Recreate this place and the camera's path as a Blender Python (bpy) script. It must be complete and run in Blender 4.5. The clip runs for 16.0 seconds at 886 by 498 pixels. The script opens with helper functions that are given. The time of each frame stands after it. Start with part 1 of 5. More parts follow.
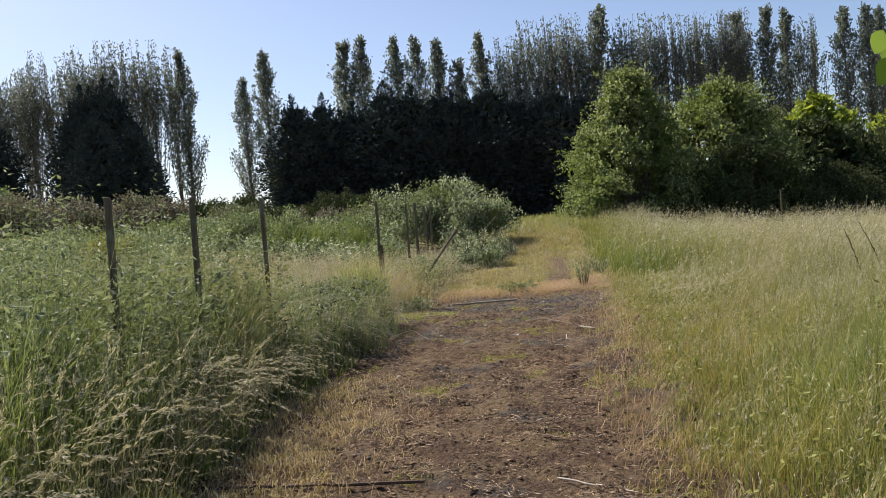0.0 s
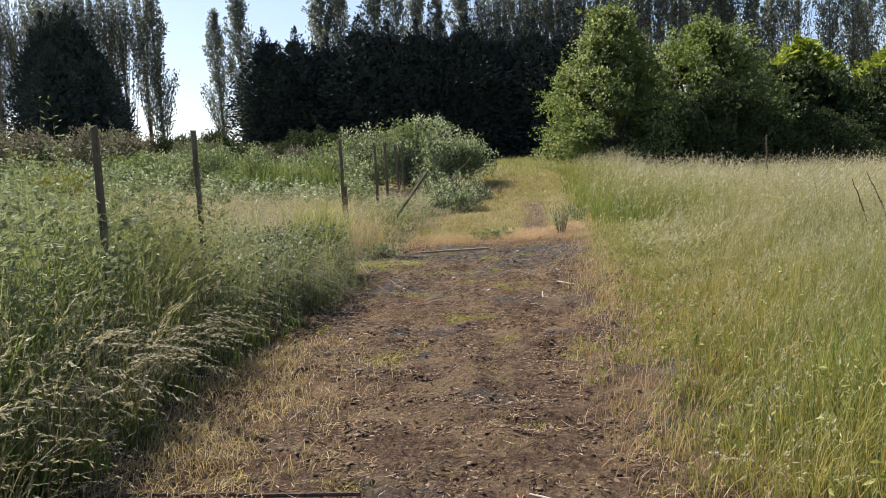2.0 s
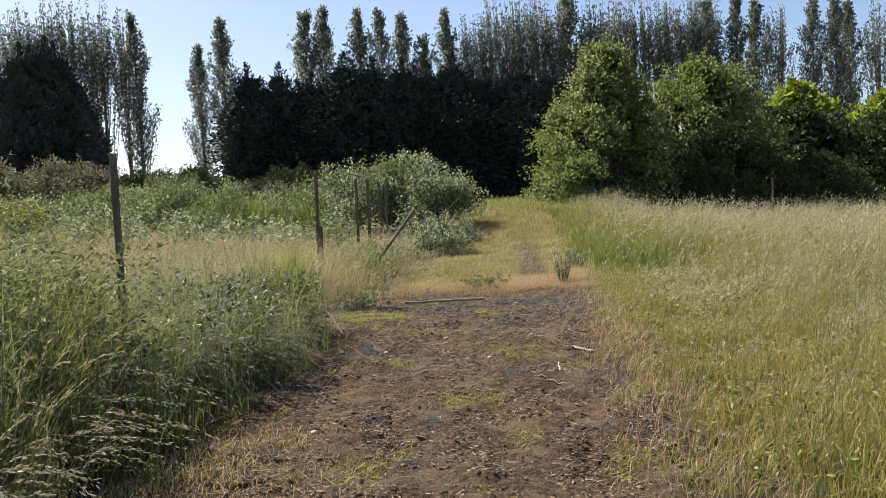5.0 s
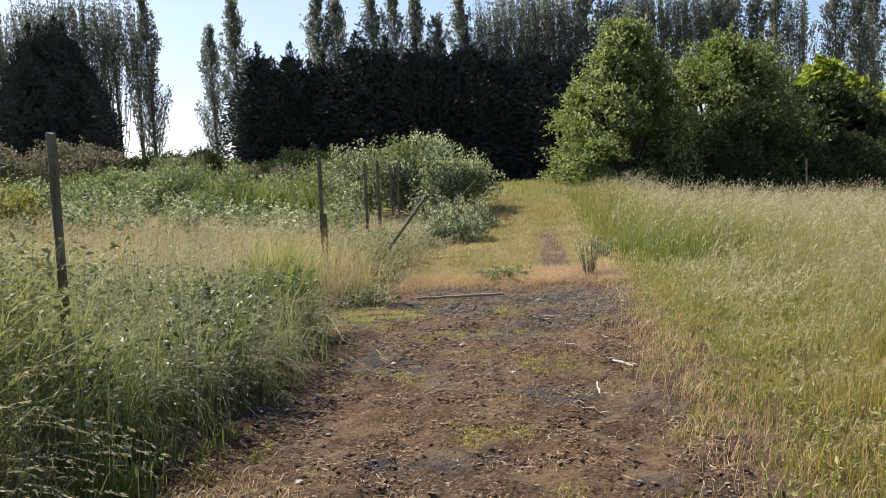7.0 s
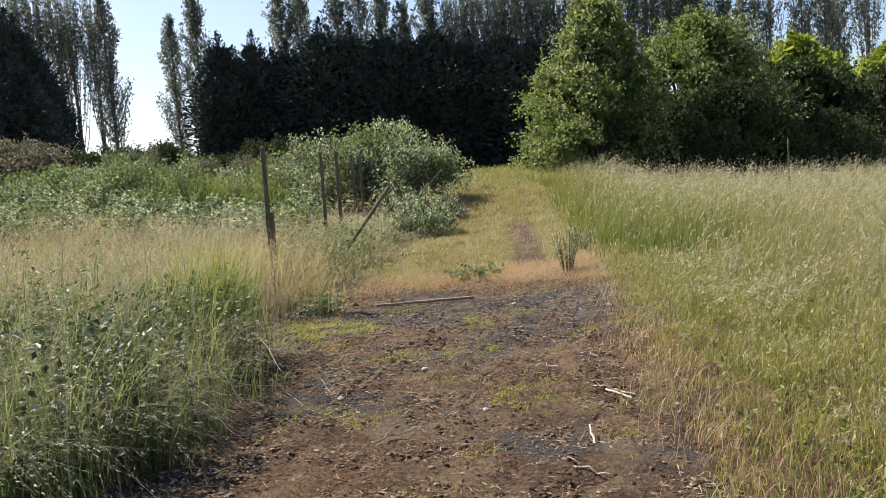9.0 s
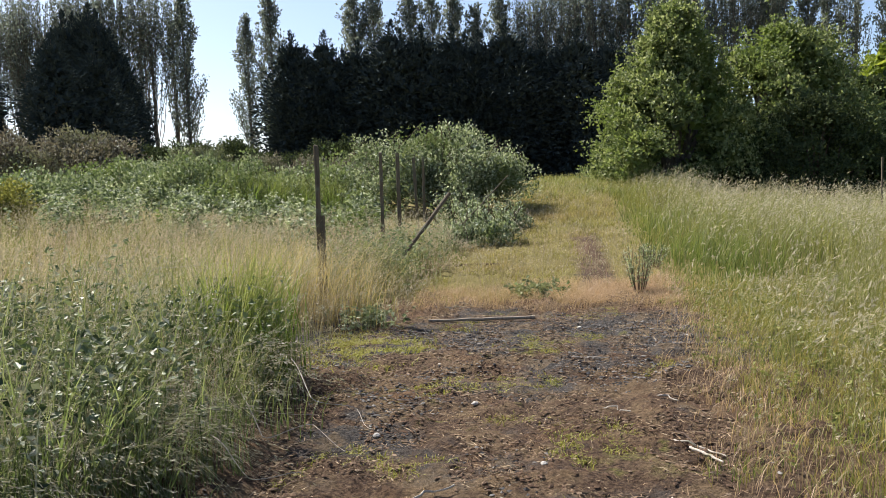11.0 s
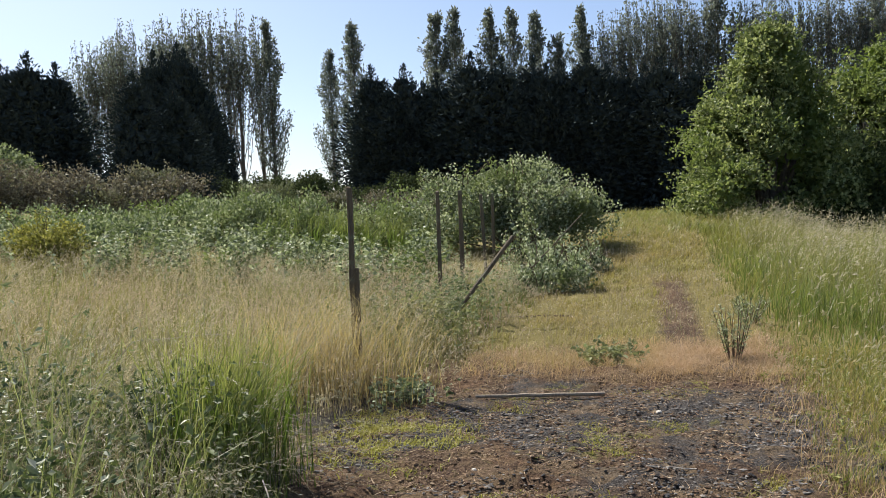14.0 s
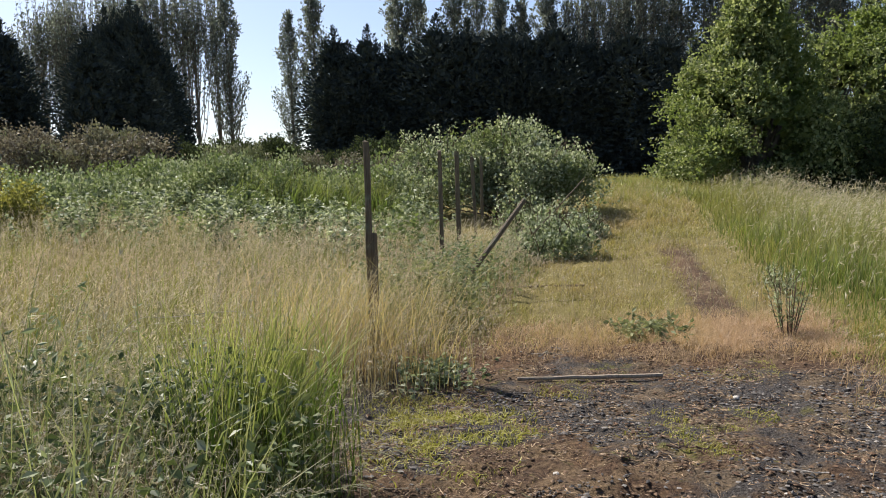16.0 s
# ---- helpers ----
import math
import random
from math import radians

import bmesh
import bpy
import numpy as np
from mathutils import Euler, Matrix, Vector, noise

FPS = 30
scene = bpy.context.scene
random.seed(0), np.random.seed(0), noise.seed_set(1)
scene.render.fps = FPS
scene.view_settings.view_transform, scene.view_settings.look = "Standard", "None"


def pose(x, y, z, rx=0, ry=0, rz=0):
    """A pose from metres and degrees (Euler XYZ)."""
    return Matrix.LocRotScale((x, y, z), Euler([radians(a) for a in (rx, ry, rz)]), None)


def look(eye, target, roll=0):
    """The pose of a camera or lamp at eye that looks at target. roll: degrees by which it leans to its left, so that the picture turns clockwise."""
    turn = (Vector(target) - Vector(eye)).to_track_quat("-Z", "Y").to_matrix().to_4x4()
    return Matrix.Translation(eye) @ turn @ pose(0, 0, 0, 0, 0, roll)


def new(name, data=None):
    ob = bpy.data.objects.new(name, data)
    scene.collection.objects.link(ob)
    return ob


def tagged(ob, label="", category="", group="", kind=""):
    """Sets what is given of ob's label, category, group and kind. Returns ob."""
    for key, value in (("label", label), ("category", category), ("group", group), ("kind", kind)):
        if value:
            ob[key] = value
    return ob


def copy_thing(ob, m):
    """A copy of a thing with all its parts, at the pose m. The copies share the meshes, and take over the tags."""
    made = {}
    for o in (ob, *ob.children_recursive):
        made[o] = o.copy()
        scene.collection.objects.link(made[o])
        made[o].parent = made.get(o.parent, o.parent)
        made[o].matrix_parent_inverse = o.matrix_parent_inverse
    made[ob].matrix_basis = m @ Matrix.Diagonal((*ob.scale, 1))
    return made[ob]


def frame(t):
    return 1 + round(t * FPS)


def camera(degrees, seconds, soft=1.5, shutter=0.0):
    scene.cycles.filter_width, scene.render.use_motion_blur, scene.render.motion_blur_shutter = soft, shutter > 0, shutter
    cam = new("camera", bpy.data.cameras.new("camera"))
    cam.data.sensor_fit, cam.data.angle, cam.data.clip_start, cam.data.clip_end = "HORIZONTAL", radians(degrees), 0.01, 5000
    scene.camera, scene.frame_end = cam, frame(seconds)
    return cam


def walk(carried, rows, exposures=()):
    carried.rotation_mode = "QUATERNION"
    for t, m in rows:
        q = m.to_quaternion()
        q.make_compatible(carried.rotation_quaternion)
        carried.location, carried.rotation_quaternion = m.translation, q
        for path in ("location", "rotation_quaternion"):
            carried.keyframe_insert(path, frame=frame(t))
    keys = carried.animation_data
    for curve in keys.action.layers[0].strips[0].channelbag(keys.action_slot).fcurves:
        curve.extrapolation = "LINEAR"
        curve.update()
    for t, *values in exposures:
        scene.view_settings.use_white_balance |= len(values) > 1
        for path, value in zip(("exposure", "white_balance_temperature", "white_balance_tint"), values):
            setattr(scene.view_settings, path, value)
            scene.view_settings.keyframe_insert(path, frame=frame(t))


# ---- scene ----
cam = camera(56.0, 16.0, 0.8)
PATH = [
    (0, (0.33, -2.443, 1.338), (0.189, -0.449, 1.281), -5.4),
    (0.5, (0.334, -2.198, 1.326), (0.193, -0.206, 1.215), -5.5),
    (1, (0.382, -1.925, 1.367), (0.251, 0.067, 1.246), -5.8),
    (1.5, (0.347, -1.654, 1.327), (0.215, 0.33, 1.113), -4.4),
    (2, (0.383, -1.44, 1.329), (0.289, 0.547, 1.128), -4.3),
    (2.5, (0.428, -1.188, 1.372), (0.33, 0.791, 1.098), -5.2),
    (3, (0.403, -0.93, 1.399), (0.422, 1.064, 1.255), -5.0),
    (3.5, (0.402, -0.675, 1.361), (0.273, 1.316, 1.215), -5.4),
    (4, (0.408, -0.36, 1.381), (0.309, 1.63, 1.213), -5.2),
    (4.2, (0.375, -0.311, 1.32), (0.303, 1.683, 1.186), -4.3),
    (6.3, (0.203, 0.841, 1.368), (0.163, 2.838, 1.283), -3.2),
    (6.5, (0.229, 0.832, 1.4), (0.138, 2.829, 1.345), -3.8),
    (7, (0.208, 1.167, 1.374), (0.126, 3.16, 1.222), -3.5),
    (7.5, (0.231, 1.442, 1.403), (0.196, 3.433, 1.214), -3.4),
    (8, (0.303, 1.657, 1.385), (0.159, 3.644, 1.209), -4.8),
    (8.5, (0.295, 1.946, 1.373), (0.176, 3.932, 1.169), -5.5),
    (8.7, (0.299, 2.097, 1.399), (0.276, 4.088, 1.207), -5.1),
    (10.8, (0.278, 3.033, 1.442), (0.187, 5.023, 1.266), -2.6),
    (11, (0.314, 3.054, 1.417), (0.145, 5.04, 1.253), -2.8),
    (11.5, (0.451, 3.283, 1.483), (0.082, 5.239, 1.284), -3.4),
    (12, (0.487, 3.609, 1.434), (0.127, 5.561, 1.192), -2.4),
    (12.5, (0.589, 3.777, 1.471), (0.227, 5.736, 1.299), -2.9),
    (13, (0.657, 4.038, 1.516), (0.217, 5.986, 1.408), -3.5),
    (13.5, (0.585, 4.366, 1.472), (0.251, 6.335, 1.364), -2.9),
    (14, (0.504, 4.449, 1.55), (0.138, 6.414, 1.47), -3.1),
    (14.5, (0.326, 4.799, 1.513), (-0.119, 6.748, 1.457), -3.6),
    (15, (0.205, 5.048, 1.496), (-0.121, 7.017, 1.372), -3.0),
    (15.5, (-0.021, 5.223, 1.525), (-0.246, 7.204, 1.372), -3.7),
    (16, (-0.266, 5.233, 1.51), (-0.532, 7.209, 1.346), -2.7),
]
walk(cam, [(t, look(eye, target, roll)) for t, eye, target, roll in PATH], [(0, 0.87, 6470, 13), (1, 0.93, 6470, 13), (1.6, 1.04, 6470, 13), (3, 1.11, 6470, 13), (4, 1.00, 6470, 13), (6.4, 1.00, 6570, 13), (7.2, 1.18, 6570, 13), (9, 1.14, 6470, 13),
    (11.5, 1.09, 6270, 12), (12, 1.24, 6170, 12), (12.6, 1.22, 6170, 12), (13.1, 0.97, 6370, 11), (14.6, 0.93, 6370, 11), (16, 0.95, 6470, 13)])

# ---- world, sun ----
SUN_AZ, SUN_EL = radians(-50), radians(49)   # azimuth from +y towards +x
world = bpy.data.worlds.new("sky")
scene.world = world
world.use_nodes = True
wn = world.node_tree
sky = wn.nodes.new("ShaderNodeTexSky")
sky.sky_type, sky.sun_disc = "NISHITA", False
sky.sun_elevation, sky.sun_rotation = SUN_EL, SUN_AZ
sky.dust_density, sky.air_density, sky.ozone_density = 1.3, 0.8, 1.8
wn.links.new(sky.outputs[0], wn.nodes["Background"].inputs[0])
wn.nodes["Background"].inputs[1].default_value = 0.082
sun_dir = Vector((math.sin(SUN_AZ) * math.cos(SUN_EL), math.cos(SUN_AZ) * math.cos(SUN_EL), math.sin(SUN_EL)))
sun_data = bpy.data.lights.new("sun", "SUN")
sun_data.energy, sun_data.angle, sun_data.color = 5.0, radians(0.5), (1.0, 0.93, 0.82)
sun = new("sun", sun_data)
sun.matrix_world = look(sun_dir * 200, (0, 0, 0))


# ---- materials ----
def nodes_of(name):
    m = bpy.data.materials.new(name)
    m.use_nodes = True
    nt = m.node_tree
    nt.nodes.clear()
    return m, nt, nt.nodes.new("ShaderNodeOutputMaterial")


def ramp(nt, source, stops):
    r = nt.nodes.new("ShaderNodeValToRGB")
    while len(r.color_ramp.elements) < len(stops):
        r.color_ramp.elements.new(0.5)
    for e, (p, c) in zip(r.color_ramp.elements, stops):
        e.position, e.color = p, (*c, 1)
    nt.links.new(source, r.inputs[0])
    return r.outputs[0]


def noise_at(nt, scale, detail=4.0, rough=0.6, vec=None):
    n = nt.nodes.new("ShaderNodeTexNoise")
    n.inputs["Scale"].default_value, n.inputs["Detail"].default_value, n.inputs["Roughness"].default_value = scale, detail, rough
    if vec is None:
        vec = nt.nodes.new("ShaderNodeNewGeometry").outputs["Position"]
    nt.links.new(vec, n.inputs["Vector"])
    return n.outputs["Fac"]


def mixed(nt, fac, a, b, mode="MIX"):
    n = nt.nodes.new("ShaderNodeMix")
    n.data_type, n.blend_type = "RGBA", mode
    for sock, v in ((n.inputs[0], fac), (n.inputs[6], a), (n.inputs[7], b)):
        if isinstance(v, (int, float)):
            sock.default_value = v
        elif isinstance(v, tuple):
            sock.default_value = (*v, 1)
        else:
            nt.links.new(v, sock)
    return n.outputs[2]


def maths(nt, op, a, b, clamp=False):
    n = nt.nodes.new("ShaderNodeMath")
    n.operation, n.use_clamp = op, clamp
    for sock, v in ((n.inputs[0], a), (n.inputs[1], b)):
        if isinstance(v, (int, float)):
            sock.default_value = v
        else:
            nt.links.new(v, sock)
    return n.outputs[0]


def stepped(nt, v, lo, hi):
    n = nt.nodes.new("ShaderNodeMapRange")
    n.interpolation_type = "SMOOTHSTEP"
    n.inputs[1].default_value, n.inputs[2].default_value = lo, hi
    nt.links.new(v, n.inputs[0])
    return n.outputs[0]


def finish(nt, out, colour, rough=0.7, through_light=0.0, bump=None, bump_size=0.02, spec=0.3, tint=(1.0, 1.0, 0.75)):
    p = nt.nodes.new("ShaderNodeBsdfPrincipled")
    p.inputs["Roughness"].default_value = rough
    p.inputs["Specular IOR Level"].default_value = spec
    nt.links.new(colour, p.inputs["Base Color"])
    if bump is not None:
        b = nt.nodes.new("ShaderNodeBump")
        b.inputs["Distance"].default_value = bump_size
        nt.links.new(bump, b.inputs["Height"])
        nt.links.new(b.outputs[0], p.inputs["Normal"])
    shader = p.outputs[0]
    if through_light:
        t = nt.nodes.new("ShaderNodeBsdfTranslucent")
        nt.links.new(mixed(nt, 1.0, colour, tint, "MULTIPLY"), t.inputs[0])
        m = nt.nodes.new("ShaderNodeMixShader")
        m.inputs[0].default_value = through_light
        nt.links.new(shader, m.inputs[1])
        nt.links.new(t.outputs[0], m.inputs[2])
        shader = m.outputs[0]
    nt.links.new(shader, out.inputs[0])


def leaf_material(name, colours, through_light=0.35, patch=0.5, patch_colour=None, rough=0.55, spec=0.3):
    """Leaves: a colour for each leaf, with wide patches of another tone."""
    m, nt, out = nodes_of(name)
    isl = nt.nodes.new("ShaderNodeNewGeometry").outputs["Random Per Island"]
    c = ramp(nt, isl, [(i / (len(colours) - 1), k) for i, k in enumerate(colours)])
    if patch_colour:
        c = mixed(nt, stepped(nt, noise_at(nt, patch, 3), 0.45, 0.68), c, patch_colour)
    finish(nt, out, c, rough, through_light, spec=spec)
    return m


def grass_material(name, low, mid, high, patch_colour, patch=0.6, through_light=0.4, vary=0.5):
    """Blades: green at the foot and dry at the tip, as they ripen, by the blade's own length."""
    m, nt, out = nodes_of(name)
    uv = nt.nodes.new("ShaderNodeUVMap").outputs[0]
    sep = nt.nodes.new("ShaderNodeSeparateXYZ")
    nt.links.new(uv, sep.inputs[0])
    c = ramp(nt, sep.outputs[1], [(0.0, low), (0.5, mid), (1.0, high)])
    isl = nt.nodes.new("ShaderNodeNewGeometry").outputs["Random Per Island"]
    c = mixed(nt, stepped(nt, noise_at(nt, patch, 3), 0.42, 0.66), c, mixed(nt, 0.65, c, patch_colour))
    hv = nt.nodes.new("ShaderNodeHueSaturation")
    nt.links.new(c, hv.inputs["Color"])
    nt.links.new(maths(nt, "MULTIPLY_ADD", isl, vary), hv.inputs["Value"])
    hv.inputs["Value"].links[0].from_node.inputs[2].default_value = 1.0 - vary / 2
    finish(nt, out, hv.outputs[0], 0.5, through_light, spec=0.35)
    return m


def wood_material(name, a, b, scale=60):
    m, nt, out = nodes_of(name)
    co = nt.nodes.new("ShaderNodeTexCoord")
    mp = nt.nodes.new("ShaderNodeMapping")
    mp.inputs["Scale"].default_value = (1, 1, 0.06)
    nt.links.new(co.outputs["Object"], mp.inputs[0])
    g = noise_at(nt, scale, 6, 0.7, mp.outputs[0])
    c = ramp(nt, g, [(0.3, a), (0.7, b)])
    c = mixed(nt, stepped(nt, noise_at(nt, 5, 3), 0.5, 0.75), c, (0.16, 0.17, 0.11))
    finish(nt, out, c, 0.85, 0, g, 0.006)
    return m


def bark_material(name, a, b, scale=8):
    m, nt, out = nodes_of(name)
    g = noise_at(nt, scale, 6, 0.7)
    finish(nt, out, ramp(nt, g, [(0.3, a), (0.7, b)]), 0.9, 0, g, 0.02)
    return m


def soil_material():
    """Trodden loam: red-brown earth, grey gravel in the ruts, moss and dry straw mats."""
    m, nt, out = nodes_of("trodden soil")
    pos = nt.nodes.new("ShaderNodeNewGeometry").outputs["Position"]
    fine = noise_at(nt, 38, 8, 0.75, pos)
    mid = noise_at(nt, 5.5, 5, 0.65, pos)
    wide = noise_at(nt, 1.1, 4, 0.6, pos)
    c = ramp(nt, fine, [(0.36, (0.020, 0.013, 0.009)), (0.5, (0.095, 0.06, 0.039)), (0.70, (0.25, 0.176, 0.108))])
    red = ramp(nt, fine, [(0.36, (0.036, 0.021, 0.014)), (0.7, (0.25, 0.155, 0.088))])
    c = mixed(nt, stepped(nt, wide, 0.48, 0.64), c, red)
    grit = ramp(nt, noise_at(nt, 90, 5, 0.8, pos), [(0.38, (0.022, 0.020, 0.019)), (0.55, (0.085, 0.078, 0.073)), (0.75, (0.24, 0.22, 0.20))])
    level = nt.nodes.new("ShaderNodeSeparateXYZ")
    nt.links.new(pos, level.inputs[0])
    near_pole = maths(nt, "SUBTRACT", 1.0, maths(nt, "MULTIPLY", maths(nt, "ABSOLUTE", maths(nt, "SUBTRACT", level.outputs[1], 10.6), 0.0), 0.6), True)
    c = mixed(nt, stepped(nt, maths(nt, "ADD", noise_at(nt, 0.9, 4, 0.6, pos), maths(nt, "MULTIPLY", near_pole, 0.22)), 0.52, 0.62), c, grit)
    moss = ramp(nt, fine, [(0.3, (0.07, 0.075, 0.02)), (0.7, (0.24, 0.22, 0.07))])
    c = mixed(nt, stepped(nt, maths(nt, "ADD", maths(nt, "MULTIPLY", mid, 0.5), maths(nt, "MULTIPLY", noise_at(nt, 0.8, 3, 0.5, pos), 0.5)), 0.57, 0.66), c, moss)
    straw = ramp(nt, noise_at(nt, 60, 6, 0.7, pos), [(0.3, (0.10, 0.07, 0.04)), (0.7, (0.33, 0.24, 0.14))])
    c = mixed(nt, maths(nt, "MULTIPLY", stepped(nt, noise_at(nt, 2.3, 5, 0.7, pos), 0.47, 0.60), 0.55), c, straw)
    turf = ramp(nt, noise_at(nt, 45, 6, 0.75, pos), [(0.3, (0.10, 0.09, 0.03)), (0.55, (0.22, 0.19, 0.065)), (0.75, (0.36, 0.29, 0.13))])
    sep = nt.nodes.new("ShaderNodeSeparateXYZ")
    nt.links.new(pos, sep.inputs[0])
    along = maths(nt, "ADD", sep.outputs[1], maths(nt, "MULTIPLY", mid, 3.0))
    rut = maths(nt, "ABSOLUTE", maths(nt, "SUBTRACT", sep.outputs[0], maths(nt, "MULTIPLY_ADD", sep.outputs[1], 0.05)), 0.0)
    rut.node.inputs[0].links[0].from_node.inputs[1].links[0].from_node.inputs[2].default_value = 0.7
    wide_x = maths(nt, "ABSOLUTE", maths(nt, "ADD", maths(nt, "SUBTRACT", sep.outputs[0], 0.25), maths(nt, "MULTIPLY", mid, 0.6)), 0.0)
    c = mixed(nt, maths(nt, "MULTIPLY", stepped(nt, wide_x, 2.3, 2.9), 0.9), c, turf)
    off = maths(nt, "MAXIMUM", stepped(nt, maths(nt, "ADD", rut, maths(nt, "MULTIPLY", mid, 0.3)), 0.3, 0.5), stepped(nt, along, 20.0, 22.0))
    c = mixed(nt, maths(nt, "MULTIPLY", maths(nt, "MULTIPLY", stepped(nt, along, 14.0, 15.6), 0.85), off), c, turf)
    h = maths(nt, "ADD", maths(nt, "MULTIPLY", fine, 0.9), mid)
    finish(nt, out, c, 0.95, 0, h, 0.06, spec=0.15)
    return m


M_soil = soil_material()
M_field = grass_material("field grass", (0.10, 0.145, 0.03), (0.175, 0.21, 0.052), (0.28, 0.28, 0.11), (0.29, 0.25, 0.08), 0.5)
M_green = grass_material("lush grass", (0.075, 0.125, 0.025), (0.13, 0.19, 0.045), (0.24, 0.26, 0.09), (0.19, 0.20, 0.06), through_light=0.5)
M_straw = grass_material("ripe straw grass", (0.15, 0.16, 0.085), (0.27, 0.25, 0.17), (0.45, 0.395, 0.315), (0.38, 0.29, 0.225), 0.45, through_light=0.45)
M_pale = grass_material("pale seeding grass", (0.13, 0.15, 0.055), (0.24, 0.235, 0.115), (0.47, 0.43, 0.32), (0.38, 0.33, 0.20))
M_pink = grass_material("reddish dry grass", (0.30, 0.205, 0.12), (0.45, 0.315, 0.20), (0.56, 0.42, 0.295), (0.44, 0.33, 0.18))
M_tan = grass_material("bleached tan grass", (0.30, 0.23, 0.115), (0.47, 0.36, 0.195), (0.58, 0.47, 0.29), (0.42, 0.35, 0.15))
M_droop = grass_material("drooping verge grass", (0.07, 0.11, 0.04), (0.13, 0.155, 0.07), (0.38, 0.355, 0.265), (0.22, 0.22, 0.13), through_light=0.3)
M_rank = grass_material("rank verge grass", (0.075, 0.115, 0.035), (0.145, 0.195, 0.07), (0.29, 0.31, 0.155), (0.23, 0.235, 0.105), 0.8, through_light=0.48)
M_ochre = grass_material("yellow edge grass", (0.20, 0.195, 0.045), (0.32, 0.285, 0.075), (0.46, 0.39, 0.16), (0.42, 0.29, 0.11), 0.7)
M_herb = leaf_material("yellow-green herb leaves", [(0.11, 0.13, 0.03), (0.21, 0.23, 0.06), (0.32, 0.32, 0.11)], 0.35)
M_reed = grass_material("green reed blades", (0.05, 0.095, 0.015), (0.12, 0.185, 0.032), (0.33, 0.32, 0.13), (0.20, 0.22, 0.06), 0.6, through_light=0.5)
M_short = grass_material("short mossy grass", (0.18, 0.175, 0.05), (0.29, 0.265, 0.085), (0.38, 0.33, 0.145), (0.38, 0.28, 0.14))
M_lime = grass_material("bright low herbs", (0.18, 0.185, 0.035), (0.28, 0.28, 0.06), (0.36, 0.34, 0.10), (0.26, 0.22, 0.07))
M_dead = grass_material("dead grey stalks", (0.10, 0.085, 0.055), (0.22, 0.185, 0.125), (0.36, 0.31, 0.225), (0.17, 0.16, 0.09))
M_gravel = leaf_material("grey gravel", [(0.03, 0.029, 0.029), (0.07, 0.067, 0.065), (0.13, 0.123, 0.115), (0.24, 0.225, 0.205)], 0.0, rough=0.9, spec=0.12)
M_nettle = leaf_material("nettle leaves", [(0.085, 0.115, 0.055), (0.175, 0.22, 0.115), (0.32, 0.36, 0.23)], 0.36, 0.5, (0.22, 0.23, 0.11), 0.6, 0.2)
# The palest bramble stop paints sun glints and sky sheen into single leaves.
M_bramble_glint = leaf_material("bramble leaves", [(0.07, 0.095, 0.048), (0.17, 0.21, 0.11), (0.31, 0.36, 0.22), (0.54, 0.58, 0.46)], 0.4, 0.7, (0.14, 0.18, 0.06), 0.55, 0.35)
M_mound = leaf_material("fresh bramble leaves", [(0.065, 0.09, 0.042), (0.15, 0.195, 0.09), (0.26, 0.305, 0.165), (0.42, 0.46, 0.33)], 0.32, 0.35, (0.15, 0.20, 0.055), 0.55, 0.35)
# Last verge stop puts dust and caught sunlight into a few leaves' colour.
M_verge = leaf_material("dusty verge leaves", [(0.035, 0.055, 0.022), (0.085, 0.12, 0.05), (0.17, 0.205, 0.115), (0.32, 0.34, 0.26)], 0.22, 0.8, (0.11, 0.145, 0.05), 0.5, 0.28)
M_dock = leaf_material("ripe dock seed", [(0.07, 0.035, 0.02), (0.16, 0.08, 0.045)], 0.1)
M_brown = leaf_material("russet hedge leaves", [(0.07, 0.062, 0.048), (0.15, 0.128, 0.10), (0.28, 0.27, 0.22)], 0.3, 0.3, (0.15, 0.17, 0.09))
M_yellow = leaf_material("yellow-green leaves", [(0.12, 0.165, 0.02), (0.22, 0.275, 0.035), (0.34, 0.39, 0.075)], 0.45)
M_young = leaf_material("young sunlit leaves", [(0.07, 0.12, 0.015), (0.13, 0.21, 0.03), (0.20, 0.29, 0.06)], 0.6)
M_olive = leaf_material("olive-yellow leaves", [(0.13, 0.13, 0.03), (0.25, 0.25, 0.06), (0.42, 0.40, 0.13)], 0.35)
M_hazel = leaf_material("broad tree leaves", [(0.055, 0.08, 0.028), (0.165, 0.21, 0.07), (0.40, 0.44, 0.22)], 0.45, 0.5, (0.15, 0.20, 0.055), 0.5, 0.35)
# Leaf tones kept dark: the shade on rear trees is put into the colour.
M_shade_leaf = leaf_material("dark tree leaves", [(0.03, 0.045, 0.02), (0.06, 0.08, 0.035), (0.10, 0.12, 0.055)], 0.2, rough=0.8, spec=0.1)
# Needle colour raised and blued slightly to stand for haze over the belt.
M_conifer = leaf_material("conifer needles", [(0.034, 0.045, 0.044), (0.048, 0.061, 0.059), (0.064, 0.079, 0.077)], 0.0, rough=1.0, spec=0.0)
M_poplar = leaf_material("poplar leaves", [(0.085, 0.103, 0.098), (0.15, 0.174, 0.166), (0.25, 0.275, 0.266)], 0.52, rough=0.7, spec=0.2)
M_bark = bark_material("grey bark", (0.07, 0.058, 0.048), (0.19, 0.165, 0.135))
M_twig = bark_material("brown twigs", (0.06, 0.04, 0.03), (0.15, 0.10, 0.07), 30)
M_post = wood_material("weathered post wood", (0.055, 0.042, 0.028), (0.17, 0.135, 0.09))
M_pale_wood = wood_material("bleached wood", (0.30, 0.26, 0.21), (0.55, 0.50, 0.43))
M_pole = wood_material("greyed pole wood", (0.15, 0.115, 0.085), (0.40, 0.34, 0.26))
